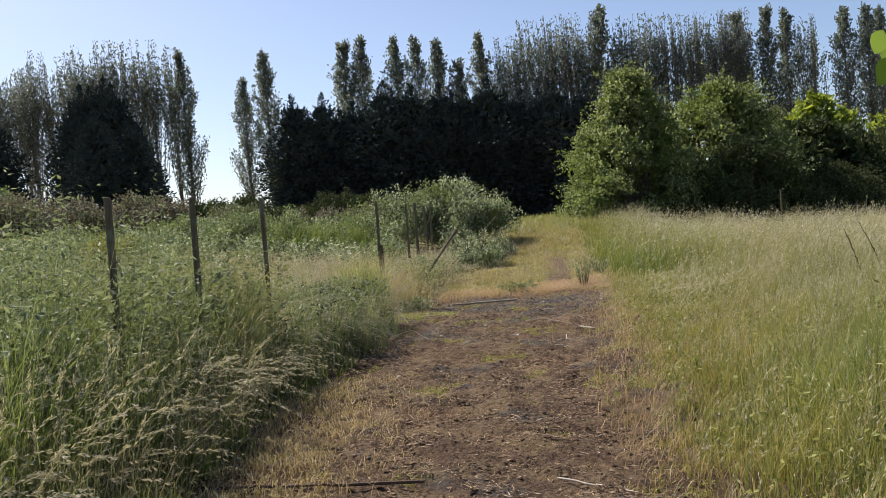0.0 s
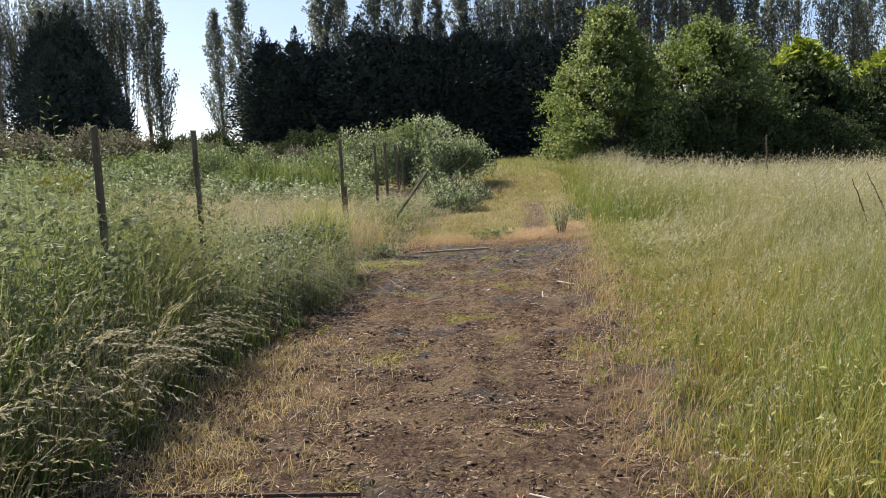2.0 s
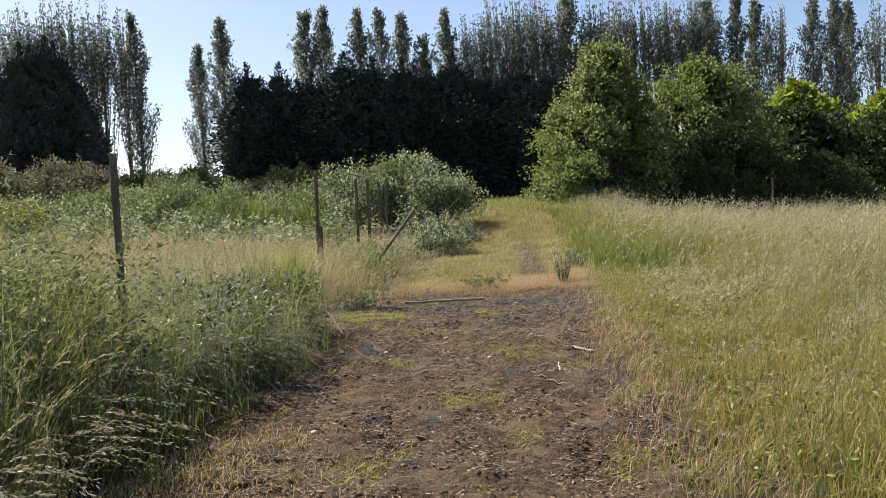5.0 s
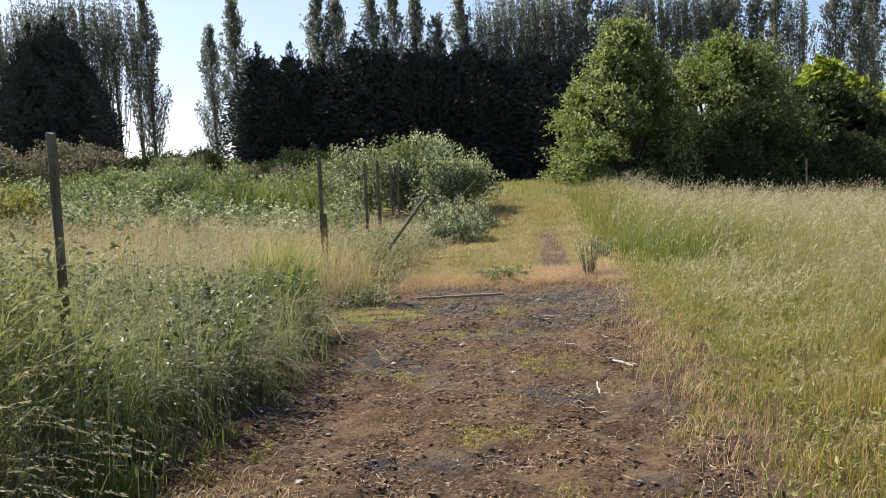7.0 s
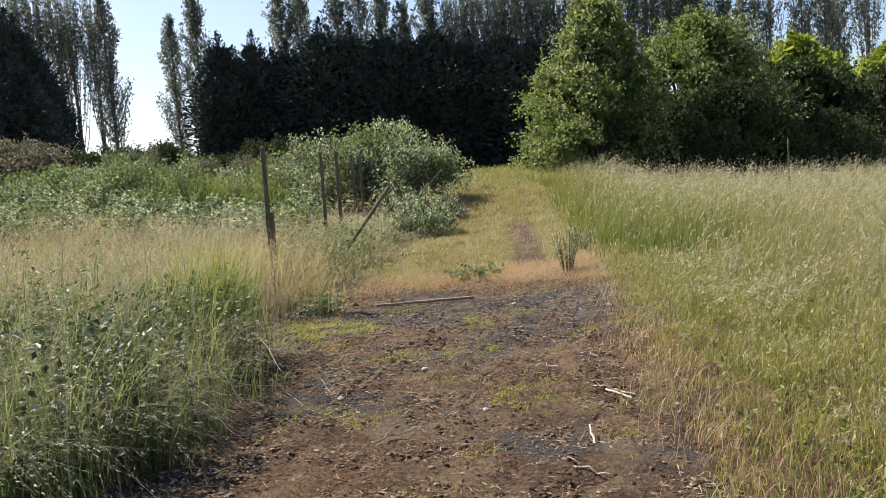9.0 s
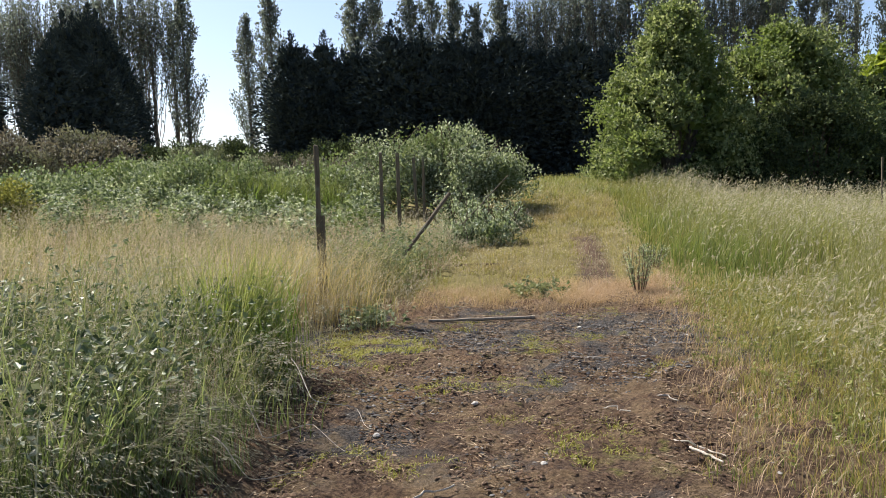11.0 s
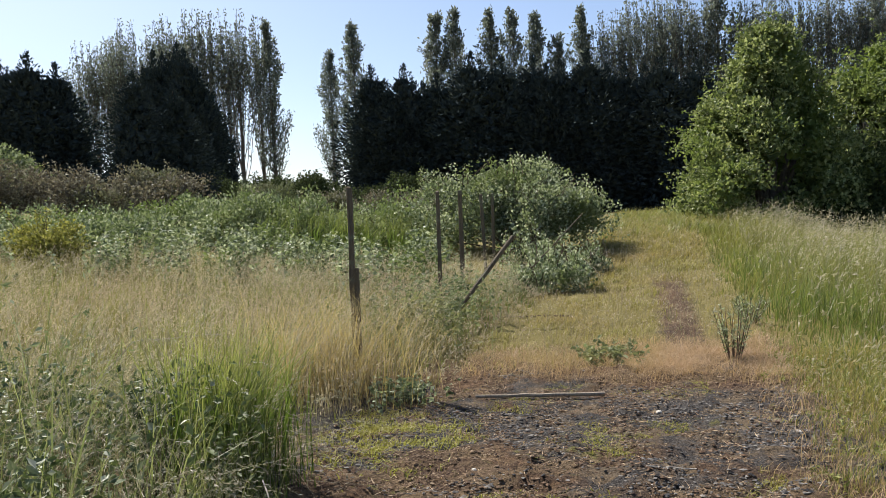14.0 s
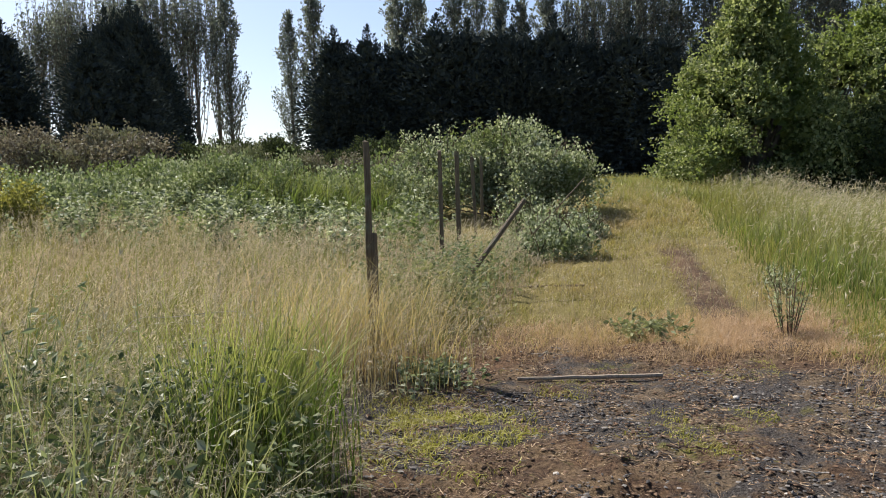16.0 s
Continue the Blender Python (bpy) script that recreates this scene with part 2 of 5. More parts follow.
M_stone = bark_material("pale stone", (0.30, 0.28, 0.25), (0.60, 0.57, 0.52), 40)
M_clod = leaf_material("clods and chips", [(0.045, 0.031, 0.023), (0.09, 0.06, 0.041), (0.15, 0.103, 0.07), (0.27, 0.205, 0.145)], 0.0, 1.2, (0.12, 0.075, 0.05), 0.95, 0.1)
M_litter = leaf_material("dead straw litter", [(0.12, 0.08, 0.05), (0.26, 0.18, 0.105), (0.42, 0.33, 0.22)], 0.1, rough=0.8)


# ---- mesh helpers ----
def link_mesh(name, verts, faces, mat, parent=None, uv=None, smooth=False):
    """One mesh object from arrays: verts (n, 3) and a list of face arrays (m, 3) or (m, 4)."""
    me = bpy.data.meshes.new(name)
    verts = np.asarray(verts, np.float32)
    faces = [np.asarray(f, np.int32) for f in faces if len(f)]
    loops = np.concatenate([f.ravel() for f in faces])
    sizes = np.concatenate([np.full(len(f), f.shape[1], np.int32) for f in faces])
    me.vertices.add(len(verts))
    me.vertices.foreach_set("co", verts.ravel())
    me.loops.add(len(loops))
    me.loops.foreach_set("vertex_index", loops)
    me.polygons.add(len(sizes))
    me.polygons.foreach_set("loop_start", np.concatenate([[0], np.cumsum(sizes)[:-1]]).astype(np.int32))
    me.polygons.foreach_set("use_smooth", np.full(len(sizes), smooth))
    if uv is not None:
        layer = me.uv_layers.new(name="along")
        layer.data.foreach_set("uv", np.asarray(uv, np.float32)[loops].ravel())
    me.update(calc_edges=True)
    me.materials.append(mat)
    ob = new(name, me)
    if parent is not None:
        ob.parent = parent
    return ob


def part(name, bm, mat, parent, label=""):
    me = bpy.data.meshes.new(name)
    bm.to_mesh(me)
    bm.free()
    me.materials.append(mat)
    ob = new(name, me)
    ob.parent = parent
    return tagged(ob, label)


def smooth01(v):
    v = np.clip(v, 0, 1)
    return v * v * (3 - 2 * v)


def waves(p, size, seed):
    """A cheap smooth field between about -1 and 1."""
    r = np.random.default_rng(seed)
    out = 0
    for k in range(7):
        d = r.normal(size=p.shape[-1])
        d *= (0.6 + 0.9 * r.random()) / np.linalg.norm(d)
        out = out + np.sin(p @ d * (6.283 / size) + r.random() * 6.283)
    return out / 3.2


def unit(v):
    return v / (np.linalg.norm(v, axis=-1, keepdims=True) + 1e-9)


EDGE_Y = np.array([-6, 2, 4, 5.5, 6.5, 7.5, 8.5, 9.3, 11, 12, 13.5, 16, 20, 30, 45])
EDGE_L = np.array([-1.65, -1.5, -1.5, -1.42, -1.15, -0.98, -1.08, -1.42, -1.5, -1.15, -0.85, -0.55, -0.3, 1.3, 2.0])
EDGE_RY = np.array([-6, 1.5, 3.5, 7, 11, 14, 20, 32, 45])
EDGE_R = np.array([1.05, 1.12, 1.22, 1.55, 2.0, 2.1, 2.4, 3.3, 3.6])


def left_edge(y):
    return np.interp(y, EDGE_Y, EDGE_L)


def right_edge(y):
    return np.interp(y, EDGE_RY, EDGE_R)


def height(x, y):
    x, y = np.asarray(x, float), np.asarray(y, float)
    field = np.clip(x - right_edge(y), 0, 30)
    z = 1.1 * smooth01((y - 13) / 22) * (1 - 0.9 * smooth01(field / 3.5) * smooth01((60 - y) / 20)) - 0.05 * np.exp(-(((y - 11.3) / 1.3) ** 2) - (x / 3) ** 2) + 0.075 * np.clip(-x - 1.5, 0, 26) * smooth01((y + 30) / 30)
    z = z - 0.05 * np.clip(field, 0, 11) * smooth01((60 - y) / 20)
    p = np.stack([x, y], -1)
    return z + 0.02 * waves(p, 1.7, 3) + 0.05 * waves(p, 9.0, 4) * smooth01((np.abs(x) - 1.5) / 3)


def relief(x, y):
    """Crumbs and hollows of the trodden soil, on top of height()."""
    out = np.empty(len(x))
    for i, (a, b) in enumerate(zip(x.tolist(), y.tolist())):
        out[i] = noise.turbulence((a * 2.2, b * 2.2, 3.0), 5, True, amplitude_scale=0.62, frequency_scale=2.3)
    return 0.08 * (out - 0.45) * (1 - 0.8 * np.exp(-((y - 11.47 - 0.12 * x) / 0.18) ** 2))


def tube(points, radii, sides=6):
    points, radii = np.asarray(points, float), np.asarray(radii, float)
    n = len(points)
    t = unit(np.gradient(points, axis=0))
    ref = np.where(np.abs(t[:, 2:3]) > 0.9, [[1.0, 0, 0]], [[0, 0, 1.0]])
    a = unit(np.cross(t, ref))
    b = np.cross(t, a)
    ang = np.linspace(0, 6.283185, sides, endpoint=False)
    v = points[:, None] + radii[:, None, None] * (np.cos(ang)[None, :, None] * a[:, None] + np.sin(ang)[None, :, None] * b[:, None])
    i = np.arange(n - 1)[:, None] * sides
    k = np.arange(sides)[None]
    k2 = (k + 1) % sides
    f = np.stack([i + k, i + k2, i + sides + k2, i + sides + k], -1).reshape(-1, 4)
    return v.reshape(-1, 3), f


def join(pieces):
    vs, fs, base = [], [], 0
    for v, f in pieces:
        vs.append(v)
        fs.append(f + base)
        base += len(v)
    return np.concatenate(vs), np.concatenate(fs)


def leaf_quads(p, d, length, width, r, fold=0.18):
    """Pointed leaves, folded along the middle, from p along d."""
    n = len(p)
    s = unit(np.cross(d, unit(r.normal(size=(n, 3)) + [0, 0, 0.6])))
    up = np.cross(s, d)
    length, width = np.broadcast_to(length, n)[:, None], np.broadcast_to(width, n)[:, None]
    m = p + d * length * 0.45 + up * width * fold
    v = np.stack([p, m + s * width / 2, p + d * length, m - s * width / 2], 1).reshape(-1, 3)
    return v, np.arange(4 * n).reshape(-1, 4)


def blades(p, h, w, lean, profile, r, curl=0.35):
    """Grass: strips that rise from p, bend over along lean and narrow by profile."""
    n, seg = len(p), len(profile) - 1
    a = r.random(n) * 6.283
    side = np.stack([np.cos(a), np.sin(a), np.zeros(n)], -1)
    s = np.linspace(0, 1, seg + 1)
    bend = lean * h[:, None]
    rows, uv, count = [], [], []
    for k, wk in enumerate(profile):
        c = p + np.stack([bend[:, 0] * s[k] ** 2, bend[:, 1] * s[k] ** 2, h * (s[k] - curl * np.linalg.norm(lean, axis=1) * s[k] ** 3)], -1)
        half = (w * wk / 2)[:, None] * side
        if k < seg:
            rows += [c - half, c + half]
            uv += [s[k], s[k]]
        else:
            rows.append(c)
            uv.append(1.0)
    m = len(rows)
    v = np.stack(rows, 1).reshape(-1, 3)
    t = np.stack([np.tile(r.random(n)[:, None], (1, m)), np.tile(np.array(uv)[None], (n, 1))], -1).reshape(-1, 2)
    i = np.arange(n)[:, None] * m
    quads = [np.concatenate([i + 2 * k, i + 2 * k + 1, i + 2 * k + 3, i + 2 * k + 2], 1) for k in range(seg - 1)]
    tip = np.concatenate([i + m - 3, i + m - 2, i + m - 1], 1)
    return v, [np.concatenate(quads), tip], t


BLADE = (1.0, 0.9, 0.6, 0.0)
FAR = (1.0, 0.8, 0.0)


def scatter(n, x0, x1, y0, y1, keep, r):
    x, y = r.uniform(x0, x1, n), r.uniform(y0, y1, n)
    ok = r.random(n) < keep(x, y)
    return x[ok], y[ok]


def tousle(x, y, amount):
    """Swathes that the wind has pushed one way and another."""
    p = np.stack([x, y], -1)
    return amount * np.stack([waves(p, 0.75, 301) + 0.6 * waves(p, 0.3, 303), waves(p, 0.8, 302) + 0.6 * waves(p, 0.33, 304)], -1)


def sward(name, xy, h, w, mat, label, category, r, profile=BLADE, wind=(0.22, 0.06), spread=0.22, curl=0.35):
    x, y = xy
    n = len(x)
    p = np.stack([x, y, height(x, y) - 0.015], -1)
    lean = np.array(wind)[None] * r.uniform(0.3, 1.6, (n, 1)) + r.normal(0, spread, (n, 2)) + tousle(x, y, 0.16)
    v, f, uv = blades(p, np.broadcast_to(h, n) * r.uniform(0.55, 1.15, n), np.broadcast_to(w, n) * r.uniform(0.7, 1.3, n), lean, profile, r, curl)
    return tagged(link_mesh(name, v, f, mat, uv=uv), label, category, kind="stuff")


# ---- ground ----
def spaced(lo, hi, dense_lo, dense_hi, step, far):
    core = np.arange(dense_lo, dense_hi, step)
    k = np.arange(1, 40)
    grow = step * 1.25 ** k * k ** 0.5
    right = dense_hi + np.cumsum(grow)
    left = dense_lo - np.cumsum(grow)
    return np.concatenate([[lo], left[left > lo][::-1], core, right[right < hi], [hi]])


gx = spaced(-3000, 3000, -1.7, 2.2, 0.048, 0)
gy = spaced(-3000, 3000, 0.5, 13.5, 0.048, 0)
X, Y = np.meshgrid(gx, gy)
P2 = np.stack([X.ravel(), Y.ravel()], -1)
near = np.exp(-((np.abs(P2[:, 0]) / 5) ** 4) - ((np.abs(P2[:, 1] - 8) / 14) ** 4))
Z = height(P2[:, 0], P2[:, 1])
core = (np.abs(P2[:, 0]) < 4) & (P2[:, 1] > -3) & (P2[:, 1] < 20)
Z[core] += near[core] * relief(P2[core, 0], P2[core, 1])
gi = np.arange(X.size).reshape(X.shape)
gf = np.stack([gi[:-1, :-1].ravel(), gi[:-1, 1:].ravel(), gi[1:, 1:].ravel(), gi[1:, :-1].ravel()], -1)
tagged(link_mesh("ground", np.column_stack([P2, Z]), [gf], M_soil, smooth=True), "bare red-brown soil track with moss, gravel and straw mats", "ground", kind="structure")


# ---- trees ----
def limb_tubes(trunk, limbs, r, sides=5):
    pieces = [tube(*trunk, sides=7)]
    for pts, rad in limbs:
        pieces.append(tube(pts, rad, 3))
    return join(pieces)


def poplar(name, h, radius, leaves, limb_count, loose, seed, label):
    r = np.random.default_rng(seed)
    tree = new(name)
    zs = np.linspace(0, h * (0.72 if loose else 0.9), 9)
    sway = np.cumsum(r.normal(0, 0.05, (9, 2)), 0)
    stem = np.column_stack([sway, zs])
    limbs, lp, ld = [], [], []
    per = max(6, leaves // limb_count)
    for k in range(limb_count):
        frac = k / limb_count
        a = k * 2.4 + r.normal(0, 0.4)
        if loose:   # an open fan: long limbs that all reach for the top
            z0 = h * (0.08 + 0.55 * frac)
            reach = radius * r.uniform(0.15, 1.0)
            rise = h * (1.0 - 0.24 * (reach / radius) ** 2 - 0.15 * r.random()) - z0
        else:
            z0 = h * (0.08 + 0.82 * frac ** 0.9)
            reach = radius * math.sin(math.pi * min(1, frac * 0.72 + 0.2)) ** 0.8 * r.uniform(0.4, 1.2) * (1.04 - frac) ** 0.3
            rise = h * (0.08 + 0.12 * r.random()) * (1.25 - frac) + 0.4
        s = np.linspace(0, 1, 5)[:, None]
        base = np.array([np.interp(z0, zs, sway[:, 0]), np.interp(z0, zs, sway[:, 1]), z0])
        out = np.array([math.cos(a), math.sin(a), 0])
        pts = base + out * reach * s ** 0.7 + np.array([0, 0, 1]) * rise * s ** 1.15 + r.normal(0, 0.08, (5, 3)) * s
        limbs.append((pts, (0.04 if loose else 0.07) * (1.05 - frac) * np.linspace(1, 0.2, 5) + 0.012))
        t = 0.25 + 0.75 * r.random(per) ** 0.8 if loose else r.random(per) ** 0.75 * 1.05
        q = np.stack([np.interp(t, s[:, 0], pts[:, i]) for i in range(3)], -1) + np.maximum(t - 1, 0)[:, None] * (pts[-1] - pts[-2]) * 4
        q += r.normal(0, 0.15 if loose else 0.32, (per, 3)) * [1, 1, 1.6] * (1.0 if loose else 1.15 - 0.7 * frac)
        lp.append(q)
        ld.append(unit(r.normal(0, 0.6, (per, 3)) + out * 0.3 + [0, 0, 0.9]))
    v, f = limb_tubes((stem, np.linspace(0.30, 0.03, 9)), limbs, r)
    link_mesh("trunk", v, [f], M_bark, tree)
    lp, ld = np.concatenate(lp), np.concatenate(ld)
    size = r.uniform(0.7, 1.3, len(lp)) * (0.19 if loose else 0.21)
    v, f = leaf_quads(lp, ld, size * 1.8, size * 0.9, r)
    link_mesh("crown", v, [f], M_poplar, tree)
    return tagged(tree, label, "tree", "row of poplars")


def conifer(name, h, radius, count, seed, label):
    r = np.random.default_rng(seed)
    tree = new(name)
    v, f = tube([(0, 0, 0), (0, 0, h * 0.5), (0, 0, h * 0.97)], [0.25, 0.15, 0.02], 7)
    link_mesh("trunk", v, [f], M_bark, tree)
    z = h * (1 - np.sqrt(r.random(count))) ** 0.85 * 1.0
    a = r.random(count) * 6.283
    prof = np.minimum(1.0, (1 - z / h) * 2.25) ** 0.85
    lump = 1 + 0.30 * waves(np.stack([np.cos(a) * 2.2, np.sin(a) * 2.2, z * 0.9], -1), 1.5, seed + 5)
    rad = radius * prof * lump * np.sqrt(r.uniform(0.45, 1, count))
    out = np.stack([np.cos(a), np.sin(a), np.zeros(count)], -1)
    p = out * rad[:, None] + np.stack([np.zeros(count)] * 2 + [z], -1)
    d = unit(out * 0.9 + r.normal(0, 0.35, (count, 3)) + np.stack([np.zeros(count)] * 2 + [-0.05 + 1.1 * (z / h) ** 2], -1))
    size = r.uniform(0.30, 0.66, count) * (1 - 0.4 * z / h)
    v, f = leaf_quads(p, d, size, size * 0.34, r, 0.1)
    tips = 240
    tz = h * (0.80 + 0.24 * r.random(tips))
    wide = 0.06 + 0.9 * (1.04 - tz / h)
    tp = np.stack([r.normal(0, 1, tips) * wide, r.normal(0, 1, tips) * wide, tz - 0.35], -1)
    v2, f2 = leaf_quads(tp, unit(r.normal(0, 0.55, (tips, 3)) + [0, 0, 0.7]), 0.34, 0.10, r)
    m = 1100
    iz = h * 0.88 * r.random(m)
    ia, ir = r.random(m) * 6.283, 0.62 * radius * np.minimum(1.0, (1 - iz / h) * 2.0) * np.sqrt(r.random(m))
    v3, f3 = leaf_quads(np.stack([np.cos(ia) * ir, np.sin(ia) * ir, iz], -1), unit(r.normal(0, 1, (m, 3))), 0.85, 0.6, r)
    link_mesh("foliage", np.concatenate([v, v2, v3]), [np.concatenate([f, f2 + len(v), f3 + len(v) + len(v2)])], M_conifer, tree)
    return tagged(tree, label, "conifer", "conifer shelterbelt")


def spot(x, y, scale=(1, 1, 1), turn=0.0):
    return Matrix.Translation((x, y, float(height(x, y)) - 0.05)) @ Matrix.Rotation(turn, 4, "Z") @ Matrix.Diagonal((*scale, 1))


def sky_row(kinds, places, group_rng):
    """Copies of the given trees at (x, top, kind) along a row."""
    for x, y, top, kind in places:
        base = float(height(x, y))
        src, h = kinds[kind][group_rng.integers(len(kinds[kind]))]
        k = (top - base) / h * (1.03 if kind != "k" else 1.0)
        girth = (0.92 if x < -40 else 0.76) if kind == "k" and x < -28 else 1.0
        copy_thing(src, spot(x, y, (girth * k * group_rng.uniform(0.88, 1.1), girth * k * group_rng.uniform(0.88, 1.1), k), group_rng.random() * 6.28))


rg = np.random.default_rng(21)
COLUMN = "tall columnar poplar with dense grey-green foliage"
OPEN = "tall open poplar with sparse leaves on upright branches"
kinds = {
    "c": [(poplar("poplar", 25, 2.45, 5400, 58, False, s, COLUMN), 25) for s in (1, 2, 3)],
    "o": [(poplar("poplar", 25, 2.6, 2700, 48, True, s, OPEN), 25) for s in (4, 5, 6)],
}
poplars = [(-69, 26.5, "o"), (-65.3, 27.5, "o"), (-62, 28.5, "o"), (-57.8, 29.2, "o"), (-53.3, 29.2, "o"), (-49.3, 29, "o"), (-45.3, 28.4, "o"),
           (-40.7, 29, "c"), (-33, 24.6, "c"), (-29.9, 28, "c"), (-18.9, 28.2, "c"), (-16.5, 28.8, "c"), (-11.5, 27.4, "c"), (-8.6, 27.2, "c"),
           (-6.1, 27.3, "c"), (-3.3, 24, "c"), (-0.3, 27.6, "c"), (2.3, 26, "o"), (5.5, 27.5, "o"), (8.9, 28, "o"), (12.2, 27.7, "o"),
           (15.7, 29, "c"), (18.4, 26.4, "o"), (21.8, 26.8, "o"), (25.4, 26.3, "o"), (29, 26.4, "o"), (32, 26, "o"), (34, 26.7, "c"),
           (36.9, 26.4, "c"), (39.8, 26, "c"), (42.7, 24.5, "o"), (46.5, 25, "c"), (49.4, 25, "c"), (52, 25, "c"), (55.5, 24.6, "o")]
poplars = [(x, t + 1.7 if k == "o" and x < -44 else t, k) for x, t, k in poplars]
poplars += [(x + 2.0, t - 0.3, k) for x, t, k in poplars if k == "o" and (x < -44 or 2 < x < 33)]
sky_row(kinds, [(x, 110 + rg.normal(0, 1.0), t, k) for x, t, k in poplars], rg)
dense = {"k": [(conifer("conifer", 12, 3.3, 7000, s, "dark dense conifer in a shelterbelt"), 12) for s in (31, 32, 33)]}
conifers = [(-17.3, 14.1), (-14.4, 13.9), (-11.8, 13), (-8.8, 14.3), (-6.4, 13.8), (-4.0, 13.8), (-1.8, 13.2), (0.3, 13.9), (3.2, 12.6), (6.0, 12.9), (8.8, 12.4), (11.8, 12),
            (-32.6, 15.2), (-33.6, 16.8), (-34.7, 17.6), (-35.9, 16.8), (-37.0, 17.1), (-38.3, 15.8), (-13.2, 12.6), (-16.0, 12.8), (-2.9, 12.9), (1.8, 12.6), (4.7, 12.4), (-46.9, 17.0), (-48.6, 17.8), (-51.8, 17.6), (-53.8, 16.0), (-56.5, 14.6), (-60.0, 14.5)]
sky_row(dense, [(-20.8, 41, 9.1, "k"), (-19.6, 42.5, 8.6, "k")], rg)
sky_row(dense, [(x, 72 + rg.normal(0, 0.8), t, "k") for x, t in conifers], rg)
behind = [(-17.6, 12.2), (-15.2, 12.6), (-12.6, 12.0), (-10.3, 12.8), (-7.6, 12.7), (-5.2, 12.6), (-2.6, 12.2), (-0.6, 12.6), (2.4, 12.0), (4.6, 12.0), (7.3, 12.0), (10.2, 11.6), (13.2, 11.2), (16.5, 10.6),
          (-33.4, 13.6), (-35.5, 15.2), (-37.6, 14.2), (-49.6, 14.8), (-51.4, 15.6), (-53.4, 14.6), (-56.0, 13.0)]
sky_row(dense, [(x, 76 + rg.normal(0, 0.6), t, "k") for x, t in behind], rg)
for group in (*kinds.values(), *dense.values()):
    for source, h in group:   # the pattern trees stand in the same belts, out past the others
        source.matrix_basis = spot(62 + 5 * rg.random() + (source.name[-1].isdigit() and int(source.name[-1]) * 4), 100 + 8 * rg.random())


def crown_cloud(lumps, count, r, size, ratio=0.65, shell=0.35, up=0.45, droop=0.0):
    """Leaves over a union of uneven lumps (x, y, z, rx, ry, rz)."""
    lumps = np.asarray(lumps, float)
    area = lumps[:, 3] * lumps[:, 5] + lumps[:, 4] * lumps[:, 5] + lumps[:, 3] * lumps[:, 4]
    which = r.choice(len(lumps), count, p=area / area.sum())
    d = unit(r.normal(size=(count, 3)))
    d[:, 2] = np.where(d[:, 2] < -0.45, -d[:, 2], d[:, 2])
    k = lumps[which]
    rad = (1 - shell * r.random(count) ** 1.6) * (1 + 0.22 * waves(d * 2 + which[:, None] * 3.1, 1.6, 77)) + np.abs(r.normal(0, 0.05, count)) * (r.random(count) < 0.25)
    p = k[:, :3] + d * k[:, 3:] * rad[:, None]
    ax = unit(d * 0.6 + r.normal(0, 0.7, (count, 3)) + [0, 0, up - droop])
    s = size * r.uniform(0.6, 1.4, count)
    return leaf_quads(p, ax, s, s * ratio, r)


def branches(base, lumps, r, girth=0.12):
    pieces = []
    for x, y, z, *_ in lumps:
        tip = np.array([x, y, z])
        s = np.linspace(0, 1, 5)[:, None]
        pts = base + (tip - base) * s + np.array([0, 0, 0.15 * np.linalg.norm(tip - base)]) * (s - s ** 2) * 2 + r.normal(0, 0.08, (5, 3)) * s * (1 - s) * 3
        pieces.append(tube(pts, girth * np.linspace(1, 0.2, 5), 6))
    return join(pieces)


def broad_tree(name, x, y, lumps, count, size, mat, seed, label, category="tree", girth=0.12, shell=0.35, ratio=0.65):
    r = np.random.default_rng(seed)
    tree = new(name)
    tree.matrix_basis = spot(x, y)
    v, f = branches(np.zeros(3), lumps, r, girth)
    link_mesh("trunk" if category == "tree" else "stem", v, [f], M_bark if category == "tree" else M_twig, tree)
    v, f = crown_cloud(lumps, count, r, size, ratio, shell)
    lm = np.asarray(lumps)
    pick = lm[r.integers(len(lm), size=count // 55)]
    way = unit(r.normal(0, 1, (len(pick), 3)) * [1, 1, 0.6] + [0, 0, 0.35])
    foot = pick[:, :3] + way * pick[:, 3:] * 0.95
    reach = r.uniform(0.2, 0.95, (len(pick), 1))
    q = (foot[:, None] + way[:, None] * reach[:, None] * r.random((len(pick), 14, 1)) + r.normal(0, 0.05, (len(pick), 14, 3))).reshape(-1, 3)
    v2, f2 = leaf_quads(q, unit(r.normal(0, 1, q.shape)), size, size * ratio, r)
    v, f = np.concatenate([v, v2]), np.concatenate([f, f2 + len(v)])
    m = count // 7 if category == "tree" else 0
    pick = lm[r.integers(len(lm), size=m)]
    q = pick[:, :3] * [0.8, 0.8, 1.0] + unit(r.normal(0, 1, (m, 3))) * pick[:, 3:] * r.random((m, 1)) * 0.75
    v2, f2 = leaf_quads(q, unit(r.normal(0, 1, (m, 3))), size * 3.6, size * 2.8, r)
    v, f = np.concatenate([v, v2]), np.concatenate([f, f2 + len(v)])
    v[:, 2] = np.maximum(v[:, 2], -0.05)
    link_mesh("crown" if category == "tree" else "foliage", v, [f], mat, tree)
    return tagged(tree, label, category)


def lump_set(n, w, d, z0, z1, rad, r, taper=0.7):
    out = []
    for k in range(n):
        t = (k + 0.5) / n
        z = z0 + (z1 - z0) * t
        keep = 1 - taper * t ** 1.5
        out.append((r.uniform(-w, w) * keep, r.uniform(-d, d) * keep, z, *(rad * r.uniform(0.75, 1.25, 3) * (1.05 - 0.35 * t))))
    return out


